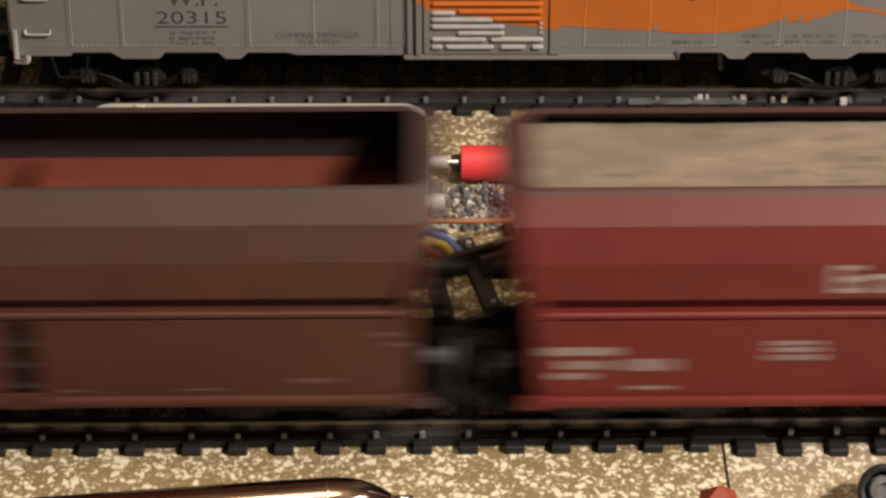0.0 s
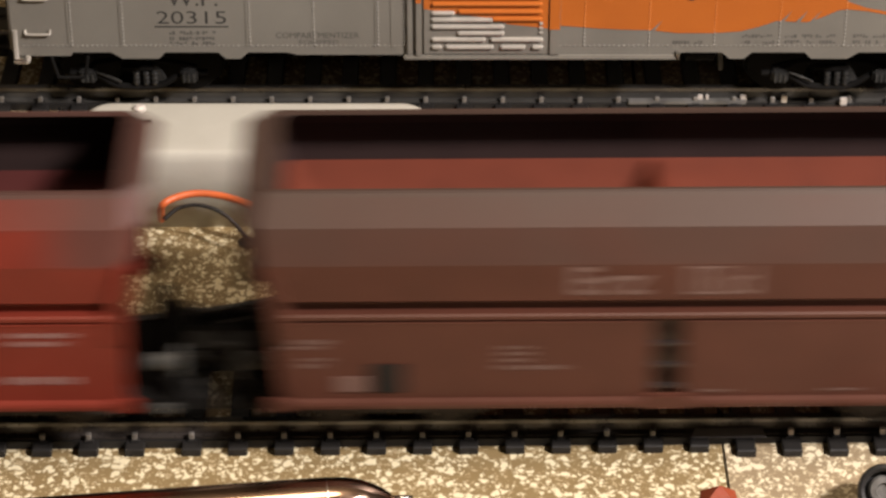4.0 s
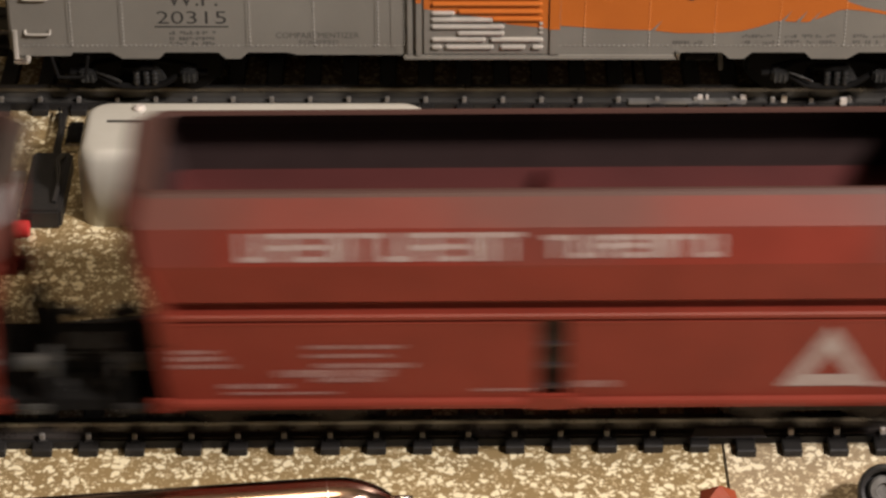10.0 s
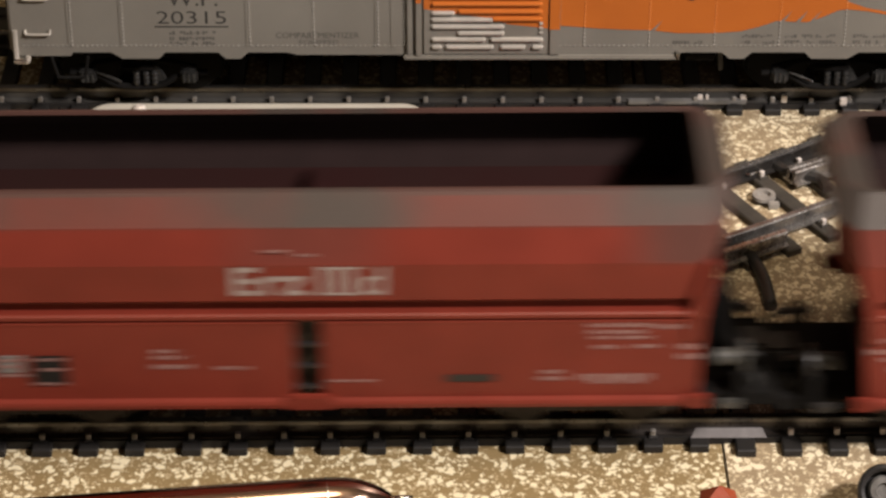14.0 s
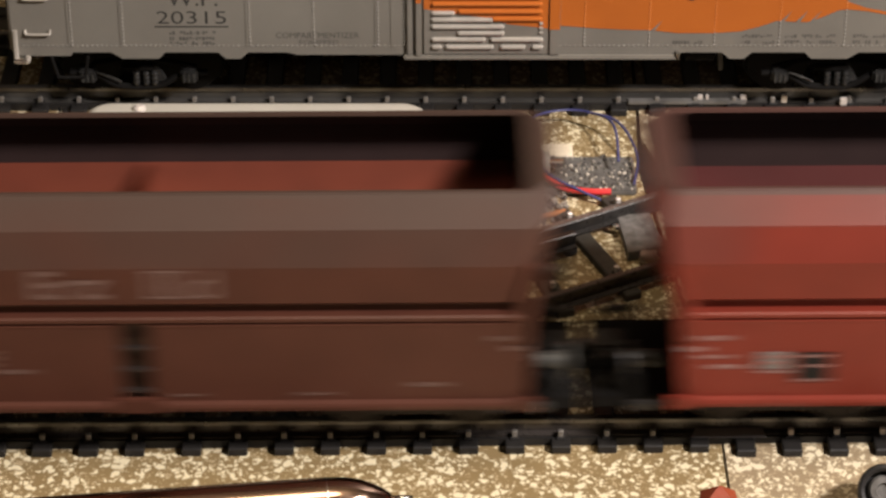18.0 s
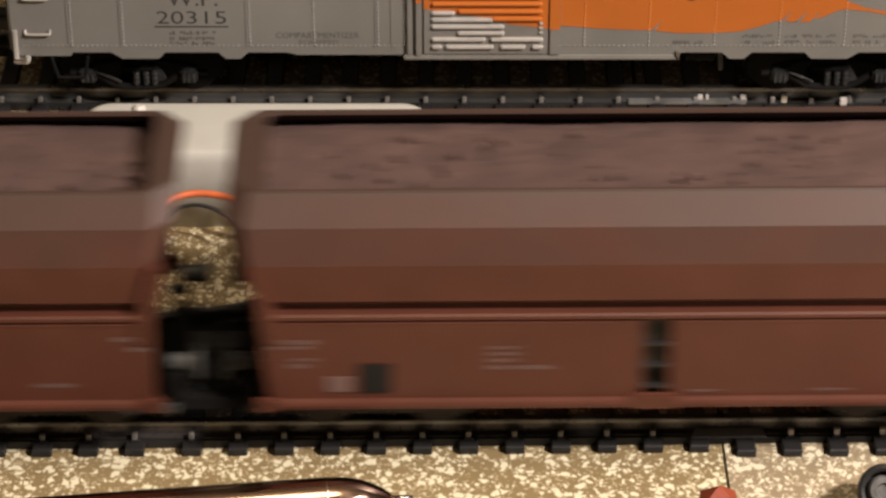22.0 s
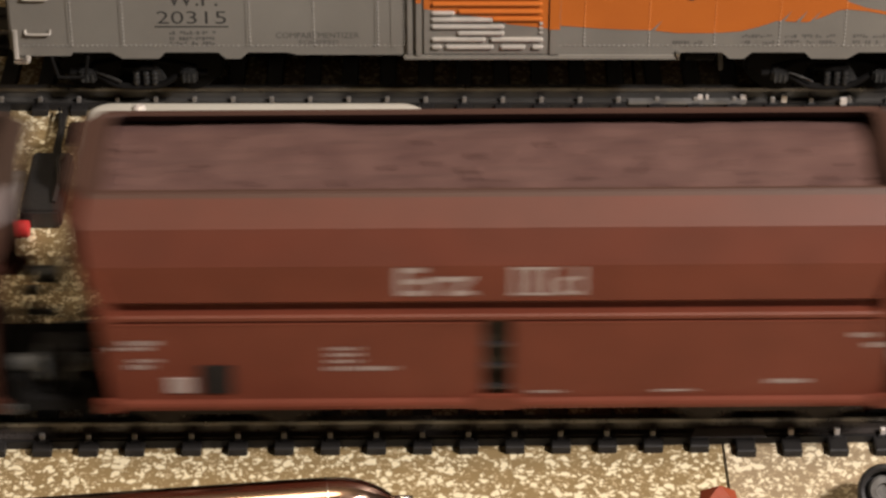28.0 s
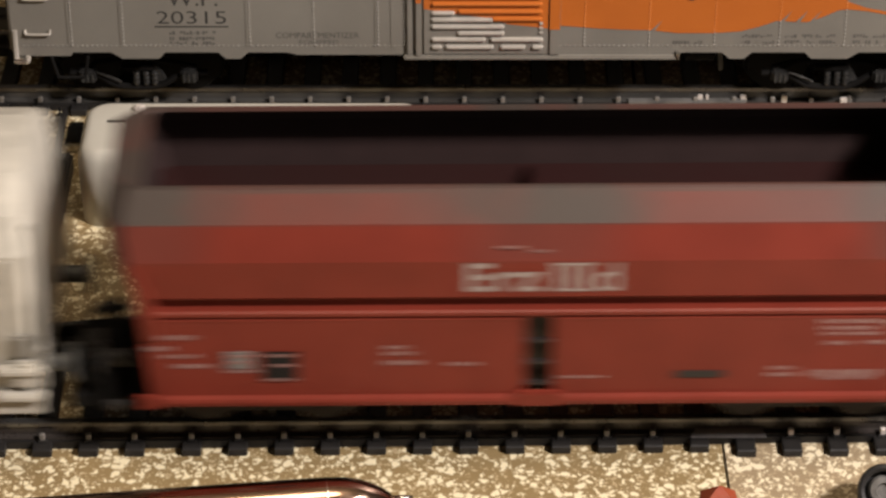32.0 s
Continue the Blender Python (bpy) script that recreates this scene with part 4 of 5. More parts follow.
# way of the first brown wagon along the track, in the same units
WAY = [(0, 42), (0.5, 808), (1, 1553), (1.5, 2250), (2, 2945), (2.5, 3690), (3, 4475), (3.5, 5207), (5.5, 8128), (6, 8858), (6.5, 9540), (7, 10209), (7.5, 10860), (8, 11492),
       (8.5, 12190), (9, 12880), (9.5, 13460), (10, 14062), (10.5, 14700), (11, 15370), (11.5, 15944), (12, 16502), (12.5, 17096), (13, 17648), (13.5, 18180), (14, 18651), (14.5, 19161),
       (15.5, 20170), (16.5, 21236), (17, 21930), (17.5, 22635), (18, 23342), (18.5, 23960), (19, 24474), (19.5, 24940), (20, 25435), (20.5, 25910), (21, 26440), (21.5, 26960), (22, 27412),
       (22.5, 27945), (23, 28470), (23.5, 28930), (24, 29323), (24.5, 29600), (25, 29928), (25.5, 30431), (26.5, 31700), (27.5, 32901), (28, 33440), (28.5, 33985), (29, 34513), (29.3, 34825),
       (29.6, 35075), (30, 35318), (30.3, 35496), (30.6, 35653), (31, 35838), (31.3, 36070), (31.6, 36330), (32, 36721)]

# how much higher or lower than the rest a wagon rides, by its place in the train
RIDE = {1: 0.55, 2: 0.4, 6: 0.8, 8: -0.5, 11: -0.65, 12: 0.2, 15: -0.2, 19: 0.35, 23: 0.6}
TRAIN = []


def build_train():
    made = {}
    for i, (colour, loaded, style, back) in enumerate(CARS):
        key = (colour, loaded, style)
        if key in made:
            w = copy_thing(made[key], Matrix.Identity(4))
        else:
            label = LABELS[colour] + (", heaped with ore" if loaded else ", empty")
            w = made[key] = wagon(colour, loaded, style, 59.8 if colour.endswith("red") else 56.4, label, i)
        TRAIN.append((w, back))
    TRAIN.append((covered_wagon("white covered wagon with ribbed sides at the train's tail"), 35771 + 1608))


build_train()


def motions():
    c, s = math.cos(radians(TURN)), math.sin(radians(TURN))
    for i, (w, back) in enumerate(TRAIN):
        rise = RIDE.get(i, 0.0) * MM
        rows = []
        for t, way in WAY:
            x = (way - back - 784) * K
            rows.append((t, pose(x * c * MM, (Y_TRAIN + x * s) * MM, rise, 0, 0, TURN)))
        walk(w, rows)


# ---- boxcar on the rear track ----
def boxcar():
    y = 65.6
    b = thing("boxcar", "grey and orange parked model boxcar with riveted steel sides", "boxcar", (6.4, Y_REAR, 0))
    yo = y - Y_REAR
    # side sill outline with drops between the bogie arches
    low = [(-71.7, 14.0), (-63.0, 14.0), (-62.6, 14.6), (-56.8, 14.6), (-55.2, 13.5), (-49.6, 13.5), (-48.6, 14.6), (-40.6, 14.6), (-39.4, 13.5), (-37.2, 13.5), (-36.0, 14.6), (-30.0, 14.6), (-28.6, 14.2), (0, 14.2)]
    low = low + [(-x, z) for x, z in low[-2::-1]]
    bm = bmesh.new()
    for s in (-1, 1):
        top = [bm.verts.new((x, s * abs(yo), 54.0)) for x, z in low]
        bot = [bm.verts.new((x, s * abs(yo), z)) for x, z in low]
        tin = [bm.verts.new((x, s * (abs(yo) - 0.8), 54.0)) for x, z in low]
        bin_ = [bm.verts.new((x, s * (abs(yo) - 0.8), z)) for x, z in low]
        for i in range(len(low) - 1):
            bm.faces.new((bot[i], bot[i + 1], top[i + 1], top[i]))
            bm.faces.new((bin_[i], bin_[i + 1], bot[i + 1], bot[i]))
            bm.faces.new((tin[i], tin[i + 1], bin_[i + 1], bin_[i]))
    bmesh.ops.recalc_face_normals(bm, faces=bm.faces[:])
    part("side_wall", bm, BOX_GREY, b)
    for e in (-1, 1):
        part("end_wall", box(e * 71.6 - 0.6, e * 71.6 + 0.6, -16.9, 16.9, 14.6, 54, 0.3), BOX_GREY, b)
    part("roof", loft([rect_ring(72.4, 17.4, 54.0), rect_ring(72.4, 17.4, 54.8), rect_ring(72.0, 1.0, 57.5)]), BOX_GREY, b)
    part("underframe", box(-70, 70, -5, 5, 10.5, 14.6, 0.4), BLACK, b)
    part("floor_pan", box(-70.8, 70.8, -16.1, 16.1, 14.7, 15.6), BLACK, b)
    # orange feather band on the far half and over the door
    edge = [(11.3, 19.3), (17.1, 18.8), (20.9, 18.6), (25.0, 18.5), (29.1, 18.0), (34.6, 18.0), (38.5, 18.3), (41.4, 19.1), (43.9, 20.1), (46.0, 20.0), (48.6, 19.9), (50.7, 20.7), (53.1, 21.9), (54.4, 22.1), (57.4, 21.8), (60.4, 21.2), (66, 20.2), (71.4, 19.4)]
    bm = bmesh.new()
    lo = [bm.verts.new((x, yo - 0.06, z)) for x, z in edge]
    hi = [bm.verts.new((x, yo - 0.06, 36.0 if x < 50 else 36.0 - (x - 50) * 2.85 if x < 54.6 else 22.9 - (x - 54.5) * 0.2)) for x, z in edge]
    for i in range(len(edge) - 1):
        bm.faces.new((lo[i], lo[i + 1], hi[i + 1], hi[i]))
    part("feather_stripe", bm, ORANGE, b, "orange feather stripe")
    for tine in (((25.0, 18.4), (25.6, 18.4), (26.7, 20.2)), ((44.5, 20.0), (45.1, 20.0), (46.2, 21.9)), ((46.7, 19.8), (47.4, 19.8), (48.6, 21.9)), ((48.8, 19.8), (49.5, 20.1), (50.7, 21.9))):
        bm = bmesh.new()
        bm.faces.new([bm.verts.new((x, yo - d, z)) for d in (0.075,) for x, z in tine])
        part("feather_notch", bm, BOX_GREY, b, "grey notch in the orange feather")
    # panel seams and rivets
    def stripe_foot(x):
        for (x0, z0), (x1, z1) in zip(edge, edge[1:]):
            if x0 <= x <= x1:
                return z0 + (z1 - z0) * (x - x0) / (x1 - x0)
        return 99.0
    for x in (-63.1, -55.2, -36.1, -26.3, -16.6, -14.2):
        part("panel_seam", box(x - 0.12, x + 0.12, yo - (0.02 if x == -26.3 else 0.1), yo, 15.6, 53, 0.01), BOX_GREY, b)
    riv, riv_o = bmesh.new(), bmesh.new()

    def rivet(x, z, r):
        lit = riv_o if z > stripe_foot(x) else riv
        lathe_at = Matrix.Translation((x, yo - 0.07, z))
        bmesh.ops.create_icosphere(lit, subdivisions=1, radius=r, matrix=lathe_at)
    rnd = random.Random(8)
    for x in (-62.6, -54.8, -35.6, -25.9, -16.2, -12.3, 15.0, 24.8, 34.7, 44.5, 54.4, 64.0):
        for k in range(18):
            rivet(x + rnd.uniform(-0.03, 0.03), 16.0 + k * 0.66, 0.16 * rnd.uniform(0.8, 1.1))
    for k in range(190):
        x = -70 + k * 0.74
        if not -12.3 < x < 11.4:
            rivet(x, 15.85, 0.14 * rnd.uniform(0.6, 1.1))
    tagged(part("rivets", riv, RIVET, b), kind="stuff")
    tagged(part("orange_rivets", riv_o, RIVET_ORANGE, b), kind="stuff")
    # sliding door with its posts and ribs
    part("door_post", box(-11.9, -11.0, yo - 0.6, yo, 14.4, 50, 0.15), BOX_GREY, b)
    part("door_post", box(-10.6, -9.6, yo - 0.9, yo, 14.4, 50, 0.15), BOX_GREY, b)
    door = part("sliding_door", box(-9.4, 9.6, yo - 0.5, yo, 14.5, 50, 0.15), BOX_GREY, b)
    part("door_edge", box(9.6, 11.3, yo - 0.75, yo, 14.5, 50, 0.2), BOX_GREY, b, "grey door edge strip")
    def rib(x0, x1, z, paint):
        part("door_rib", loft([[(x, yo - 0.5 - d * k, z + dz * k) for d, dz in ((0, -0.36), (0.45, -0.2), (0.5, 0), (0.45, 0.2), (0, 0.36))] for x, k in ((x0, 0.4), (x0 + 0.3, 1), (x1 - 0.3, 1), (x1, 0.4))]), paint, door)
    for x0, x1, z in ((-8.2, -4.6, 21.75), (-8.2, 1.3, 20.6), (-8.2, 2.9, 19.4), (-4.3, 2.9, 18.3), (-8.2, 0.1, 17.2), (0.7, 8.8, 17.2), (-8.2, -6.5, 15.9), (-6.1, 1.3, 15.9), (2.2, 6.1, 15.9), (7.0, 8.8, 15.9)):
        rib(x0, x1, z, BOX_SILVER)
    for z in (18.4, 19.2, 20.0):
        part("door_stud", box(8.1, 8.7, yo - 0.8, yo - 0.5, z - 0.22, z + 0.22, 0.08), BOX_SILVER, door)
    for x0, x1, z in ((0.9, 8.6, 20.75), (-4.2, 8.6, 22.0), (-8.2, 8.6, 23.3), (-8.2, 8.6, 24.6), (-8.2, 8.6, 25.9), (-8.2, 8.6, 27.2)):
        rib(x0, x1, z, ORANGE)
    part("door_orange", loft([[(x, yo - 0.53, z), (x, yo - 0.53, 36), (x, yo - 0.51, 36), (x, yo - 0.51, z)] for x, z in ((-9.3, 22.4), (-6.4, 21.9), (1.3, 20.7), (3.4, 19.8), (9.5, 19.05))]), ORANGE, door)
    part("door_orange", box(9.7, 11.25, yo - 0.8, yo - 0.76, 19.0, 36), ORANGE, b)
    part("door_orange", box(-10.5, -9.7, yo - 0.95, yo - 0.91, 23.6, 36), ORANGE, b)
    part("door_track", box(-12.4, 29.4, yo - 0.9, yo, 13.7, 14.4, 0.2), BOX_GREY, b, "grey lower door rail")
    part("door_stop", box(29.0, 29.5, yo - 1.1, yo, 13.8, 15.0, 0.1), NICKEL, b)
    # lettering
    yl = yo - 0.035
    text_part("W.P.", -47.9, yl, 22.65, 7.6, 2.6, DARK_INK, b, 0.0)
    text_part("20315", -49.6, yl, 19.6, 10.5, 2.15, DARK_INK, b, -0.005)
    part("underline", box(-50.0, -38.8, yl - 0.02, yl + 0.02, 19.0, 19.2), DARK_INK, b)
    def small_print(x0, x1, z, h):
        rnd = random.Random(x0 * 7 + z)
        bm = bmesh.new()
        x = x0
        while x < x1 - 0.2:
            n = rnd.uniform(0.22, 0.42)
            box(x, x + n, yl - 0.01, yl + 0.02, z + rnd.choice((0, 0, h * 0.45)), z + rnd.choice((h, h, h * 0.5)) + 0.08, 0, bm)
            x += n + rnd.choice((0.12, 0.14, 0.16, 0.16, 0.8))
        part("print_line", bm, PALE_INK, b)
    for z in (17.75, 16.75, 15.95):
        small_print(-47.8, -40.9, z, 0.5)
    text_part("COMPARTMENTIZER", -31.7, yl, 17.1, 12.6, 1.0, GREY_INK, b)
    text_part("EQUIPPED", -28.2, yl, 15.95, 6.0, 0.85, PALE_INK, b)
    for x0, x1, z in ((28.4, 33.4, 16.1), (38.9, 44.0, 17.2), (45.4, 53.2, 17.2), (38.9, 44.0, 16.15), (45.4, 53.2, 16.15), (55.7, 62.0, 17.2), (55.7, 62.0, 16.15)):
        small_print(x0, x1, z, 0.5)
    part("script_tail", tube([(30.2, yo - 0.1, 24.4), (30.7, yo - 0.1, 23.9), (31.3, yo - 0.1, 23.9), (31.9, yo - 0.1, 24.8)], 0.16, 6), DARK_INK, b)
    # ladder irons and the stirrup step
    for z in (18.0, 24.0, 30.0):
        part("grab_iron", tube([(-69.6, yo - 0.1, z + 0.6), (-69.5, yo - 0.4, z + 0.1), (-69.2, yo - 0.55, z), (-66.2, yo - 0.55, z), (-65.9, yo - 0.4, z + 0.1), (-65.8, yo - 0.1, z + 0.6)], 0.2, 6), BOX_SILVER, b)
    part("stirrup_step", tube([(-71.2, yo - 0.1, 18.5), (-71.2, yo - 0.5, 14.0), (-71.0, yo - 0.6, 13.4), (-69.6, yo - 0.6, 13.4), (-69.4, yo - 0.4, 14.2)], 0.4, 6), BOX_SILVER, b)
    part("stirrup_pad", box(-71.6, -69.6, yo - 1.2, yo - 0.1, 13.2, 14.0, 0.2), NICKEL, b, "worn bright step corner")
    # bogies
    for c in (-53.4, 53.4):
        g = part("truck", box(c - 3.0, c + 3.0, -11, 11, 7.5, 11, 0.5), SHADE_BLACK, b)
        for s in (-1, 1):
            part("truck_frame", tube([(c - 10.6, s * 12.6, 8.6), (c - 6.5, s * 12.6, 8.2), (c - 3.0, s * 12.6, 6.2), (c + 3.0, s * 12.6, 6.2), (c + 6.5, s * 12.6, 8.2), (c + 10.6, s * 12.6, 8.6)], 0.55, 8), SHADE_BLACK, g)
            part("truck_frame", tube([(c - 9.0, s * 12.6, 9.4), (c - 4.0, s * 12.6, 10.6), (c + 4.0, s * 12.6, 10.6), (c + 9.0, s * 12.6, 9.4)], 0.5, 8), SHADE_BLACK, g)
            # thin lighter bar modelled as the highlight on the side frame
            part("frame_highlight", tube([(c - 6.4, s * 13.4, 9.0), (c - 4.2, s * 13.5, 8.2), (c - 2.6, s * 13.5, 7.4)], 0.16, 6), TRUCK, g, "grey strip for the highlight along the side frame")
            part("bolster_end", box(c - 2.6, c + 2.6, s * 12.9 - 0.5, s * 12.9 + 0.5, 9.0, 10.2, 0.3), SHADE_BLACK, g)
            for a in (-0.4, 1.1, 2.4):
                part("spring", lathe([(6.6, 0.4), (7.0, 0.6), (7.4, 0.4), (7.8, 0.6), (8.2, 0.4), (8.6, 0.6), (9.0, 0.4)], "Z", 10), TRUCK, g, at=(c + a, s * 12.9, 0))
            part("friction_wedge", loft([[(c + 2.4, s * 13.2, 7.0), (c + 4.2, s * 13.2, 7.6), (c + 4.2, s * 12.2, 7.6), (c + 2.4, s * 12.2, 7.0)], [(c + 2.0, s * 13.0, 10.0), (c + 2.8, s * 13.0, 10.2), (c + 2.8, s * 12.2, 10.2), (c + 2.0, s * 12.2, 10.0)]]), TRUCK, g)
            for a in (-7.8, 7.8):
                box_part = part("axle_box", box(c + a - 1.3, c + a + 1.3, s * 13.0 - 0.9, s * 13.0 + 0.9, 7.2, 9.6, 0.35), TRUCK, g)
                for k in (-0.75, 0.0, 0.75):
                    part("lid_rib", box(c + a + k - 0.14, c + a + k + 0.14, s * 13.95 - 0.12, s * 13.95 + 0.12, 7.5, 8.9, 0.05), GREY_BUFFER, box_part)
                part("wheel", lathe([(s * 6.9, 5.3), (s * 7.7, 5.3), (s * 7.7, 4.7), (s * 9.4, 4.6), (s * 9.5, 1.2)], "Y", 24), SHADE_BLACK, g, at=(c + a, 0, 8.2))
    # dark fittings under the side sill
    part("step_iron", tube([(-66.0, yo - 0.1, 14.0), (-65.2, yo - 0.3, 10.9), (-64.9, yo - 0.4, 10.5), (-61.4, yo - 0.4, 10.5), (-61.0, yo - 0.3, 10.9), (-60.4, yo - 0.1, 14.0)], 0.26, 6), SHADE_BLACK, b, "dark folded step iron")
    part("brake_cylinder", lathe([(31.0, 1.3), (31.3, 1.8), (35.6, 1.8), (36.0, 1.2)], "X", 18), SHADE_BLACK, b, at=(0, -9.0, 10.6))
    part("brake_lever", tube([(36.2, -11.0, 13.8), (36.4, -11.4, 11.0), (36.6, -11.4, 8.4)], 0.4, 6), GREY_BUFFER, b, "grey brake lever")
    part("air_tank", lathe([(-20.0, 1.4), (-19.4, 2.1), (-9.0, 2.1), (-8.4, 1.4)], "X", 18), SHADE_BLACK, b, at=(0, 8.0, 10.8))
    for e in (-1, 1):
        part("coupler", box(min(e * 71, e * 78), max(e * 71, e * 78), -1.8, 1.8, 9.6, 12.4, 0.5), BLACK, b)
    return b


def shade_car():
    """A car out of view, added beside the boxcar's end to shade the ground there."""
    w = thing("unseen_shade_car", "unseen dark brown car added to shade the parked boxcar's end", "freight car", (-141.0, Y_REAR, 0))
    part("body", loft([rect_ring(64, 16.0, 13.5, 0.6), rect_ring(64, 16.4, 14.2, 0.6), rect_ring(64, 16.4, 50.0, 0.6), rect_ring(63.6, 15.6, 51.5, 0.6)]), CAR_BROWN, w)
    part("roof", loft([rect_ring(64.6, 16.9, 51.4), rect_ring(64.6, 16.9, 52.2), rect_ring(64.2, 1.0, 54.6)]), CAR_BROWN, w)
    for z in range(18, 50, 4):
        part("end_rib", box(64.0, 64.7, -14.5, 14.5, z - 0.6, z + 0.6, 0.25), CAR_BROWN, w)
    for x in range(-60, 61, 8):
        part("side_rib", box(x - 0.5, x + 0.5, -17.0, -16.4, 15, 50, 0.15), CAR_BROWN, w)
    part("underframe", box(-62, 62, -5, 5, 9.8, 13.4, 0.4), SHADE_BLACK, w)
    part("coupler", box(63.5, 67.5, -1.8, 1.8, 9.6, 12.4, 0.5), SHADE_BLACK, w)
    for x in (-46, 46):
        bogie(w, x)


boxcar()
shade_car()


# ---- things between the tracks ----
def point_motor():
    m = thing("point_motor", "white plastic point motor box with a slotted lid", "point motor", (-27.7, 0, 0))
    rings = [round_ring(25.4, 7.6, 0.0, 3, 10), round_ring(25.6, 7.6, 9.4, 3, 10), round_ring(25.45, 7.5, 11.0, 3, 10), round_ring(25.1, 7.2, 12.1, 3, 10), round_ring(24.5, 6.7, 12.6, 3, 10), round_ring(23.9, 6.2, 12.75, 2.8, 10)]
    part("housing", loft([[(x, y + 47.2, z) for x, y, z in r] for r in rings]), WHITE_BOX, m, smooth=True)
    part("slot", box(-21.8, -15.2, 48.2, 48.9, 12.5, 12.76), BLACK, m, "dark slot in the lid")
    part("screw", lathe([(12.6, 1.0), (13.1, 0.95), (13.4, 0.5)], "Z", 16), PALE_METAL, m, "domed screw head", at=(-17.3, 52.0, 0))
    for y, z, r, reach in ((49.6, 5.0, 0.95, 28.5), (40.2, 4.0, 1.25, 28.0)):
        part("terminal", lathe([(24.8, r * 0.8), (26.0, r * 0.85), (26.1, r), (reach - 0.1, r), (reach, r * 0.8)], "X", 20), PALE_METAL, m, "pale metal terminal post", at=(0, y, z))
    part("lead", lathe([(28.3, 0.35), (30.0, 0.35)], "X", 10), NICKEL, m, "thin metal pin", at=(0, 49.6, 5.0))
    part("terminal_foot", box(24.8, 28.0, 42.2, 45.4, 0.02, 3.0, 0.3), PAD, m, "dark terminal foot")


def plug():
    p = thing("banana_plug", "red plastic cable plug with a pale collar lying on the board", "plug", (8.6, 52.6, 2.9))
    part("sleeve", lathe([(-6.0, 2.2), (-5.8, 2.75), (5.6, 2.75), (6.0, 2.3)], "X", 28), RED_PLUG, p, smooth=False)
    part("collar", lathe([(6.0, 1.9), (7.4, 1.8), (7.5, 1.2)], "X", 20), WHITE_BOX, p)
    part("socket", lathe([(-7.4, 1.3), (-6.0, 1.4)], "X", 16), BLACK, p)
    part("tail", tube([(5.6, -1.4, -0.6), (7.6, -3.2, -1.2), (9.7, -4.8, -1.4), (13.4, -6.0, -1.2), (16.4, -6.0, -1.2)], 0.5, 8), RED_PLUG, p)
    part("pin", lathe([(7.4, 0.7), (9.4, 0.7), (9.6, 0.3)], "X", 12), NICKEL, p)


def wire(label, pts, r, material):
    w = tagged(part("wire", tube(pts, r, 8), material, smooth=True), label, "wire", "loose layout wires")
    return w


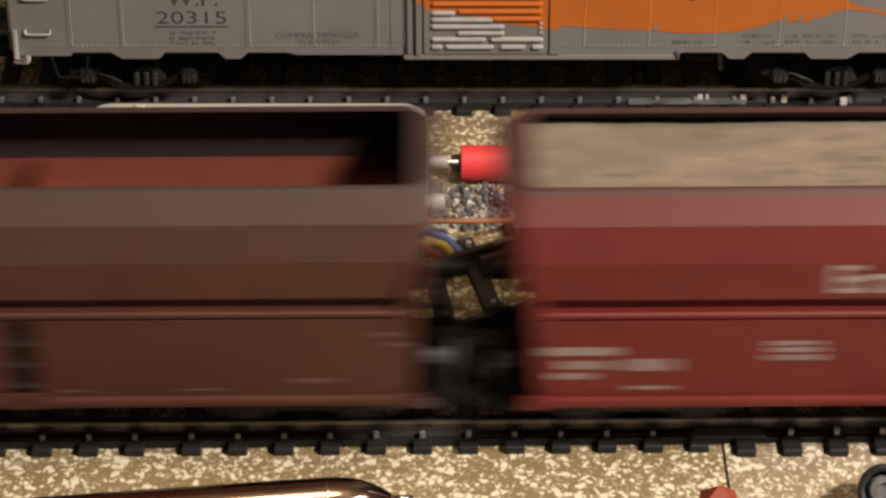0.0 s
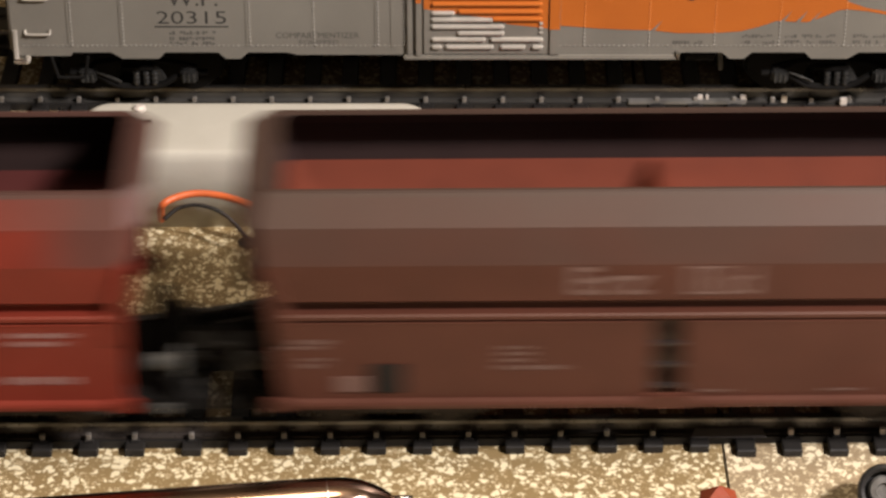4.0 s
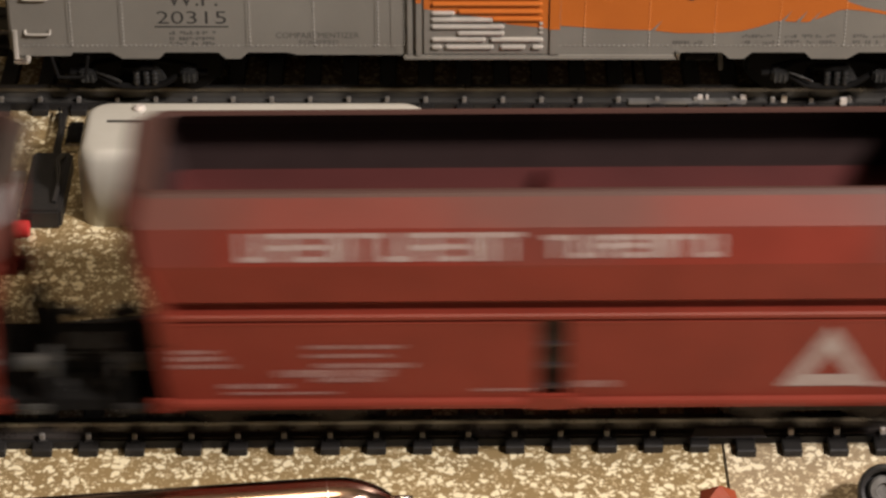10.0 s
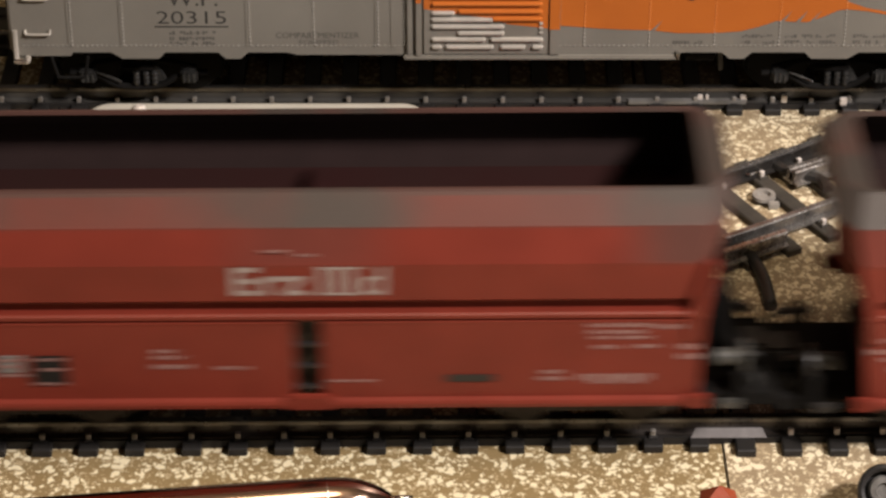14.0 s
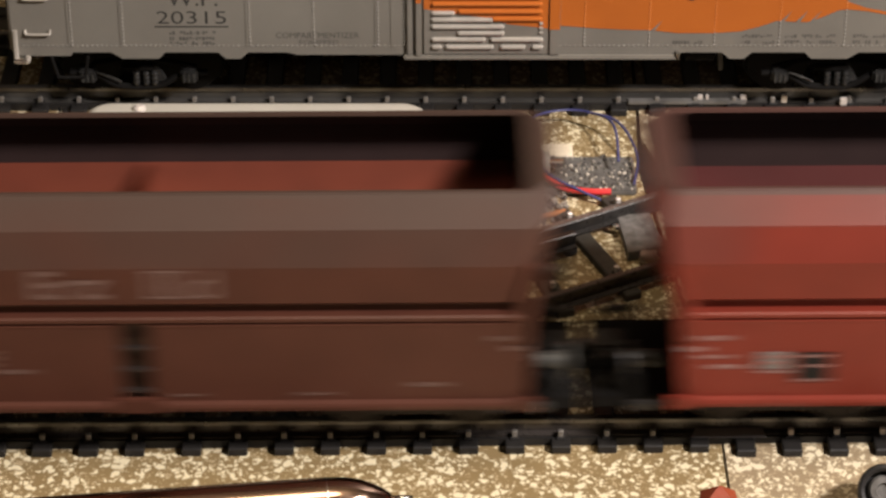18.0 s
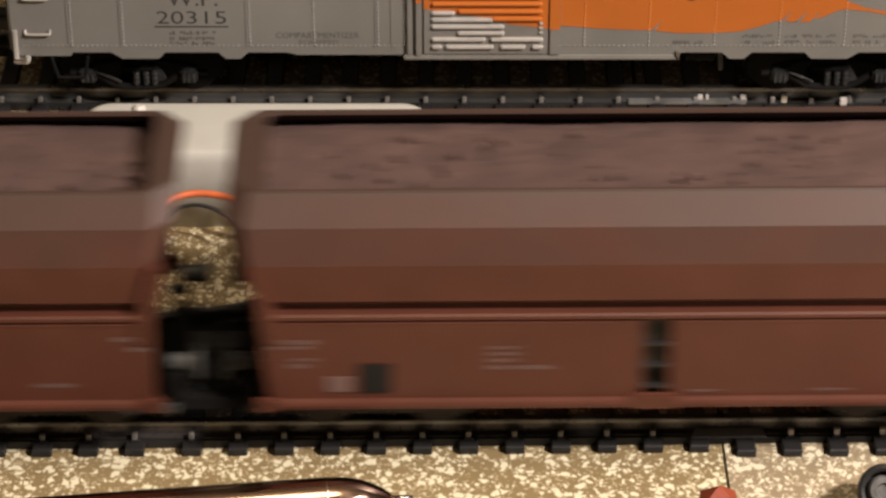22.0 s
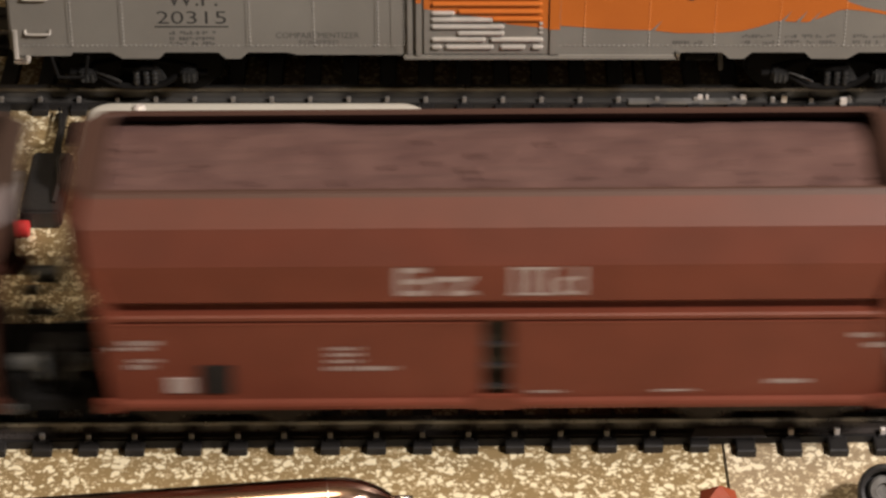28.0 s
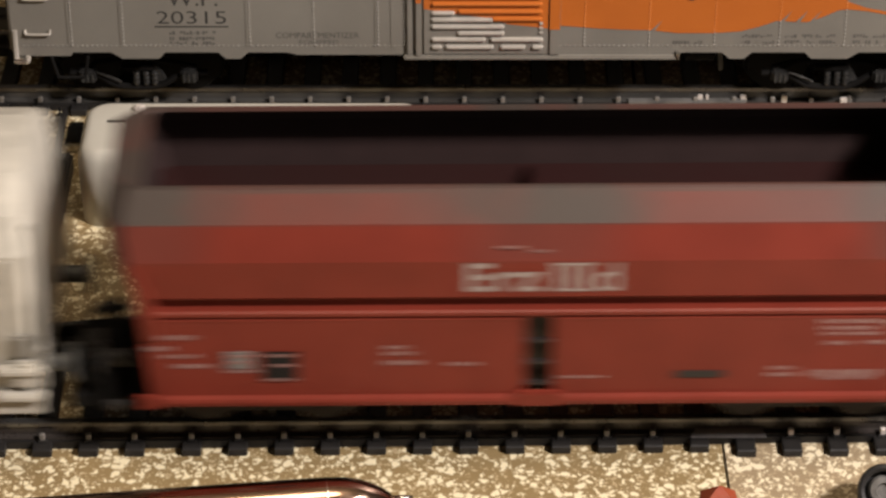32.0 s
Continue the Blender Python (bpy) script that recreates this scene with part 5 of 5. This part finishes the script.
def wires():
    wire("dull orange wire crossing before the motor box", [(-26.5, 28.9, 6.4), (-20.4, 28.6, 6.8), (-14.0, 28.9, 7.0), (-8.4, 29.6, 7.0), (-1.9, 30.8, 6.8), (5.7, 33.6, 5.0), (12.2, 38.0, 2.4), (18.0, 42.4, 1.0)], 0.42, WIRE_DULL)
    wire("orange wire arching in front of the motor box", [(-41.2, 38.6, 2.0), (-40.5, 34.2, 7.2), (-38.6, 35.2, 8.0), (-35.4, 36.0, 8.2), (-31.3, 35.4, 8.0), (-26.7, 32.8, 8.0), (-21.3, 31.3, 7.8), (-15.4, 31.9, 6.6), (-9.2, 29.8, 5.8), (-3.6, 28.2, 4.6), (-1.2, 28.6, 2.4), (0.2, 29.6, 0.8)], 0.55, WIRE_ORANGE)
    wire("blue wire in a loose bundle", [(-26.5, 32.6, 2.5), (-24.7, 31.7, 4.0), (-21.4, 30.9, 4.2), (-16.0, 31.0, 4.2), (-12.4, 31.2, 3.4), (-8, 33.4, 2.0)], 0.6, WIRE_BLUE)
    wire("blue wire in a loose bundle", [(-14.5, 26.8, 1.4), (-10.8, 27.1, 2.8), (-8.8, 29.3, 3.2), (-6.8, 31.2, 3.2), (-4.4, 33.4, 3.0), (-1.1, 33.6, 2.8), (1.6, 31.6, 2.0), (3.4, 29.6, 0.7)], 0.6, WIRE_BLUE)
    wire("pale grey wire in a loose bundle", [(-8.6, 36.0, 3.4), (-4.8, 35.2, 3.8), (-1.4, 34.8, 3.4), (1.8, 34.0, 1.2)], 0.5, WIRE_GREY)
    wire("yellow wire in a loose bundle", [(-23.5, 27.6, 1.6), (-21.3, 28.2, 3.2), (-16.1, 28.3, 3.6), (-13.3, 30.2, 3.6), (-10.5, 32.7, 3.4), (-8.5, 34.6, 2.6)], 0.62, WIRE_YELLOW)
    wire("yellow wire in a loose bundle", [(-9.5, 26.0, 1.0), (-7.6, 27.3, 2.6), (-5.2, 29.1, 3.0), (-2.0, 31.0, 3.0), (0.1, 31.1, 2.4), (1.6, 30.2, 0.8)], 0.65, WIRE_YELLOW)
    wire("black wire loop before the motor box", [(-11.0, 31.6, 5.2), (-10.5, 32.7, 6.0), (-9.1, 33.5, 6.4), (-7.9, 33.0, 6.0), (-7.4, 32.0, 5.0)], 0.45, BLACK)
    wire("thin black wire under the orange arch", [(-40.3, 34.0, 5.0), (-38.0, 35.0, 6.4), (-34.6, 34.6, 7.0), (-31.0, 33.2, 6.0), (-28.0, 31.6, 3.0)], 0.3, BLACK)
    wire("thin dark blue wire curling over the red plug", [(26.4, 53.0, 3.0), (26.4, 58.8, 4.0), (25.6, 62.8, 4.2), (23.2, 66.3, 3.4), (19.8, 67.6, 3.2), (15.4, 65.9, 3.6), (12.3, 60.4, 5.2), (11.6, 55.2, 6.2), (12.7, 51.6, 5.8), (15.9, 48.6, 3.4), (20.0, 46.8, 2.0), (23.5, 45.4, 1.0)], 0.21, WIRE_NAVY)
    wire("thin dark blue wire curling over the board", [(22.0, 67.0, 3.2), (25.8, 64.6, 3.6), (28.0, 60.6, 3.6), (29.4, 55.0, 2.4), (28.6, 49.0, 1.4)], 0.21, WIRE_NAVY)
    wire("thin dark wire beside the plug", [(10.2, 57.6, 0.6), (11.4, 61.0, 2.2), (13.0, 64.0, 3.6)], 0.22, WIRE_GREEN)
    wire("black cable bending out of the branch track", [(42.6, 33.4, 1.2), (43.8, 31.2, 1.2), (44.9, 28.1, 1.2), (45.7, 23.9, 1.2), (46.0, 18.0, 1.0)], 1.0, BLACK)
    wire("thin black wire beside the track feeder", [(-59.9, 70.9, 1.5), (-58.3, 58.8, 3), (-57.1, 48.4, 3.5), (-56.4, 41.7, 1.0)], 0.22, BLACK)
    wire("thin blue wire beneath the orange one", [(6.8, 47.0, 1.0), (9.0, 43.8, 1.6), (13.0, 40.5, 1.0)], 0.22, WIRE_NAVY)


def gravel():
    rnd = random.Random(5)
    bm = bmesh.new()
    for _ in range(750):
        x, y = rnd.uniform(-1.5, 18.5), rnd.uniform(38.6, 50.6)
        if y < 36 + max(0, x - 8) * 0.55:
            continue
        r = rnd.choice((0.2, 0.26, 0.32, 0.4, 0.5, 0.62))
        turn = Euler([rnd.uniform(0, 6) for _ in range(3)]).to_matrix()
        m = Matrix.Translation((x, y, r * rnd.uniform(0.35, 0.9))) @ turn.to_4x4() @ Matrix.Diagonal((r, r * rnd.uniform(0.55, 1), r * rnd.uniform(0.45, 0.8), 1))
        made = bmesh.ops.create_cube(bm, size=1.7, matrix=m)["verts"] if rnd.random() < 0.45 else bmesh.ops.create_icosphere(bm, subdivisions=1, radius=1, matrix=m)["verts"]
        for v in made:
            v.co += Vector([rnd.uniform(-0.28, 0.28) * r for _ in range(3)])
    for _ in range(330):
        x, y, r = rnd.uniform(15.0, 28.8), rnd.uniform(48.2, 57.6), rnd.choice((0.18, 0.25, 0.32, 0.42))
        m = Matrix.Translation((x, y, 0.85 + r * 0.4)) @ Euler([rnd.uniform(0, 6) for _ in range(3)]).to_matrix().to_4x4() @ Matrix.Diagonal((r, r * 0.75, r * 0.6, 1))
        bmesh.ops.create_icosphere(bm, subdivisions=1, radius=1, matrix=m)
    tagged(part("ballast_gravel", bm, STONE), "loose grey ballast gravel between the tracks", "gravel", kind="stuff")
    tagged(part("ballast_pad", box(14.9, 29.0, 48.0, 57.8, 0.02, 0.9, 0.2), PAD), "dark grey ballast pad on the board", "pad")


def left_clutter():
    c = thing("track_clip", "dark metal track feeder with a bright clip", "track feeder", (-58.6, 0, 0))
    part("base", box(-3.4, 2.6, 39.0, 55.5, 0, 3.2, 0.4), BLACK, c)
    part("blade", box(-0.9, 0.0, 55.0, 71.0, 0.2, 1.6, 0.2), BLACK, c)
    part("clip", box(0.6, 3.2, 60.0, 67.0, 0.2, 1.6, 0.3), NICKEL, c, "bright metal clip")
    part("spring_clip", tube([(1.4, 41, 3.4), (1.8, 45, 4.6), (1.0, 50, 4.8), (1.4, 54, 3.4)], 0.4, 6), BLACK, c)
    tagged(part("ballast_pad", box(-75.0, -63.0, 41.0, 54.0, 0.02, 0.8, 0.2), PALE_PAD), "pale grey pad on the board", "pad")
    p = thing("banana_plug", "small red plug lying at the board's edge", "plug", (-64.6, 37.2, 1.3))
    part("sleeve", lathe([(-4.2, 1.0), (-4.0, 1.25), (4.0, 1.25), (4.2, 1.0)], "X", 20), RED_PLUG, p)


def foreground():
    p = thing("ballpoint_pen", "shiny copper-coloured pen lying before the track", "pen", (-4.6, -27.6, 3.45), 6.3)
    prof = [(-95, 3.0), (-94, 3.3), (-40, 3.45), (-14, 3.45), (-10, 3.42), (-7.4, 3.25), (-5.6, 2.85), (-4.0, 2.2), (-2.8, 1.5), (-2.0, 0.9), (-1.8, 0.7)]
    part("barrel", lathe(prof, "X", 40), COPPER, p, smooth=True)
    part("tip", lathe([(-1.9, 0.55), (-0.4, 0.5), (0.8, 0.35)], "X", 16), NICKEL, p, "small steel tip", smooth=True)
    part("ring", lathe([(-10.2, 3.2), (-10.1, 3.46), (-9.9, 3.46), (-9.8, 3.2)], "X", 40), NICKEL, p)
    k = thing("black_tube", "black plastic tube end with a brown core", "tube", (55.6, -26.9, 4.2))
    k.rotation_euler = (radians(-38), 0, radians(-8))
    part("ring", lathe([(2.4, 3.2), (-1.8, 3.4), (-2.4, 3.2), (-2.5, 2.9), (-2.3, 2.5), (-0.6, 2.4)], "Y", 32), SLEEPER, k)
    part("core", lathe([(2.0, 2.0), (-1.2, 2.0), (-1.6, 1.7), (-1.7, 1.0), (-1.2, 0.8)], "Y", 24), PAD, k, "grey-brown core")
    r = loft([[(-2.7, -2.4, 0), (2.7, -2.4, 0), (2.2, 1.9, 0), (-2.2, 1.9, 0)], [(-0.35, -0.2, 2.1), (0.35, -0.2, 2.1), (0.3, 0.2, 2.1), (-0.3, 0.2, 2.1)], [(-0.15, -0.1, 2.25), (0.15, -0.1, 2.25), (0.12, 0.1, 2.25), (-0.12, 0.1, 2.25)]])
    tagged(part("marker_cone", r, TERRACOTTA, at=(35.3, -23.8, 0.15)), "small brick-red pointed marker on the board", "marker")


point_motor()
plug()
wires()
gravel()
left_clutter()
foreground()
motions()
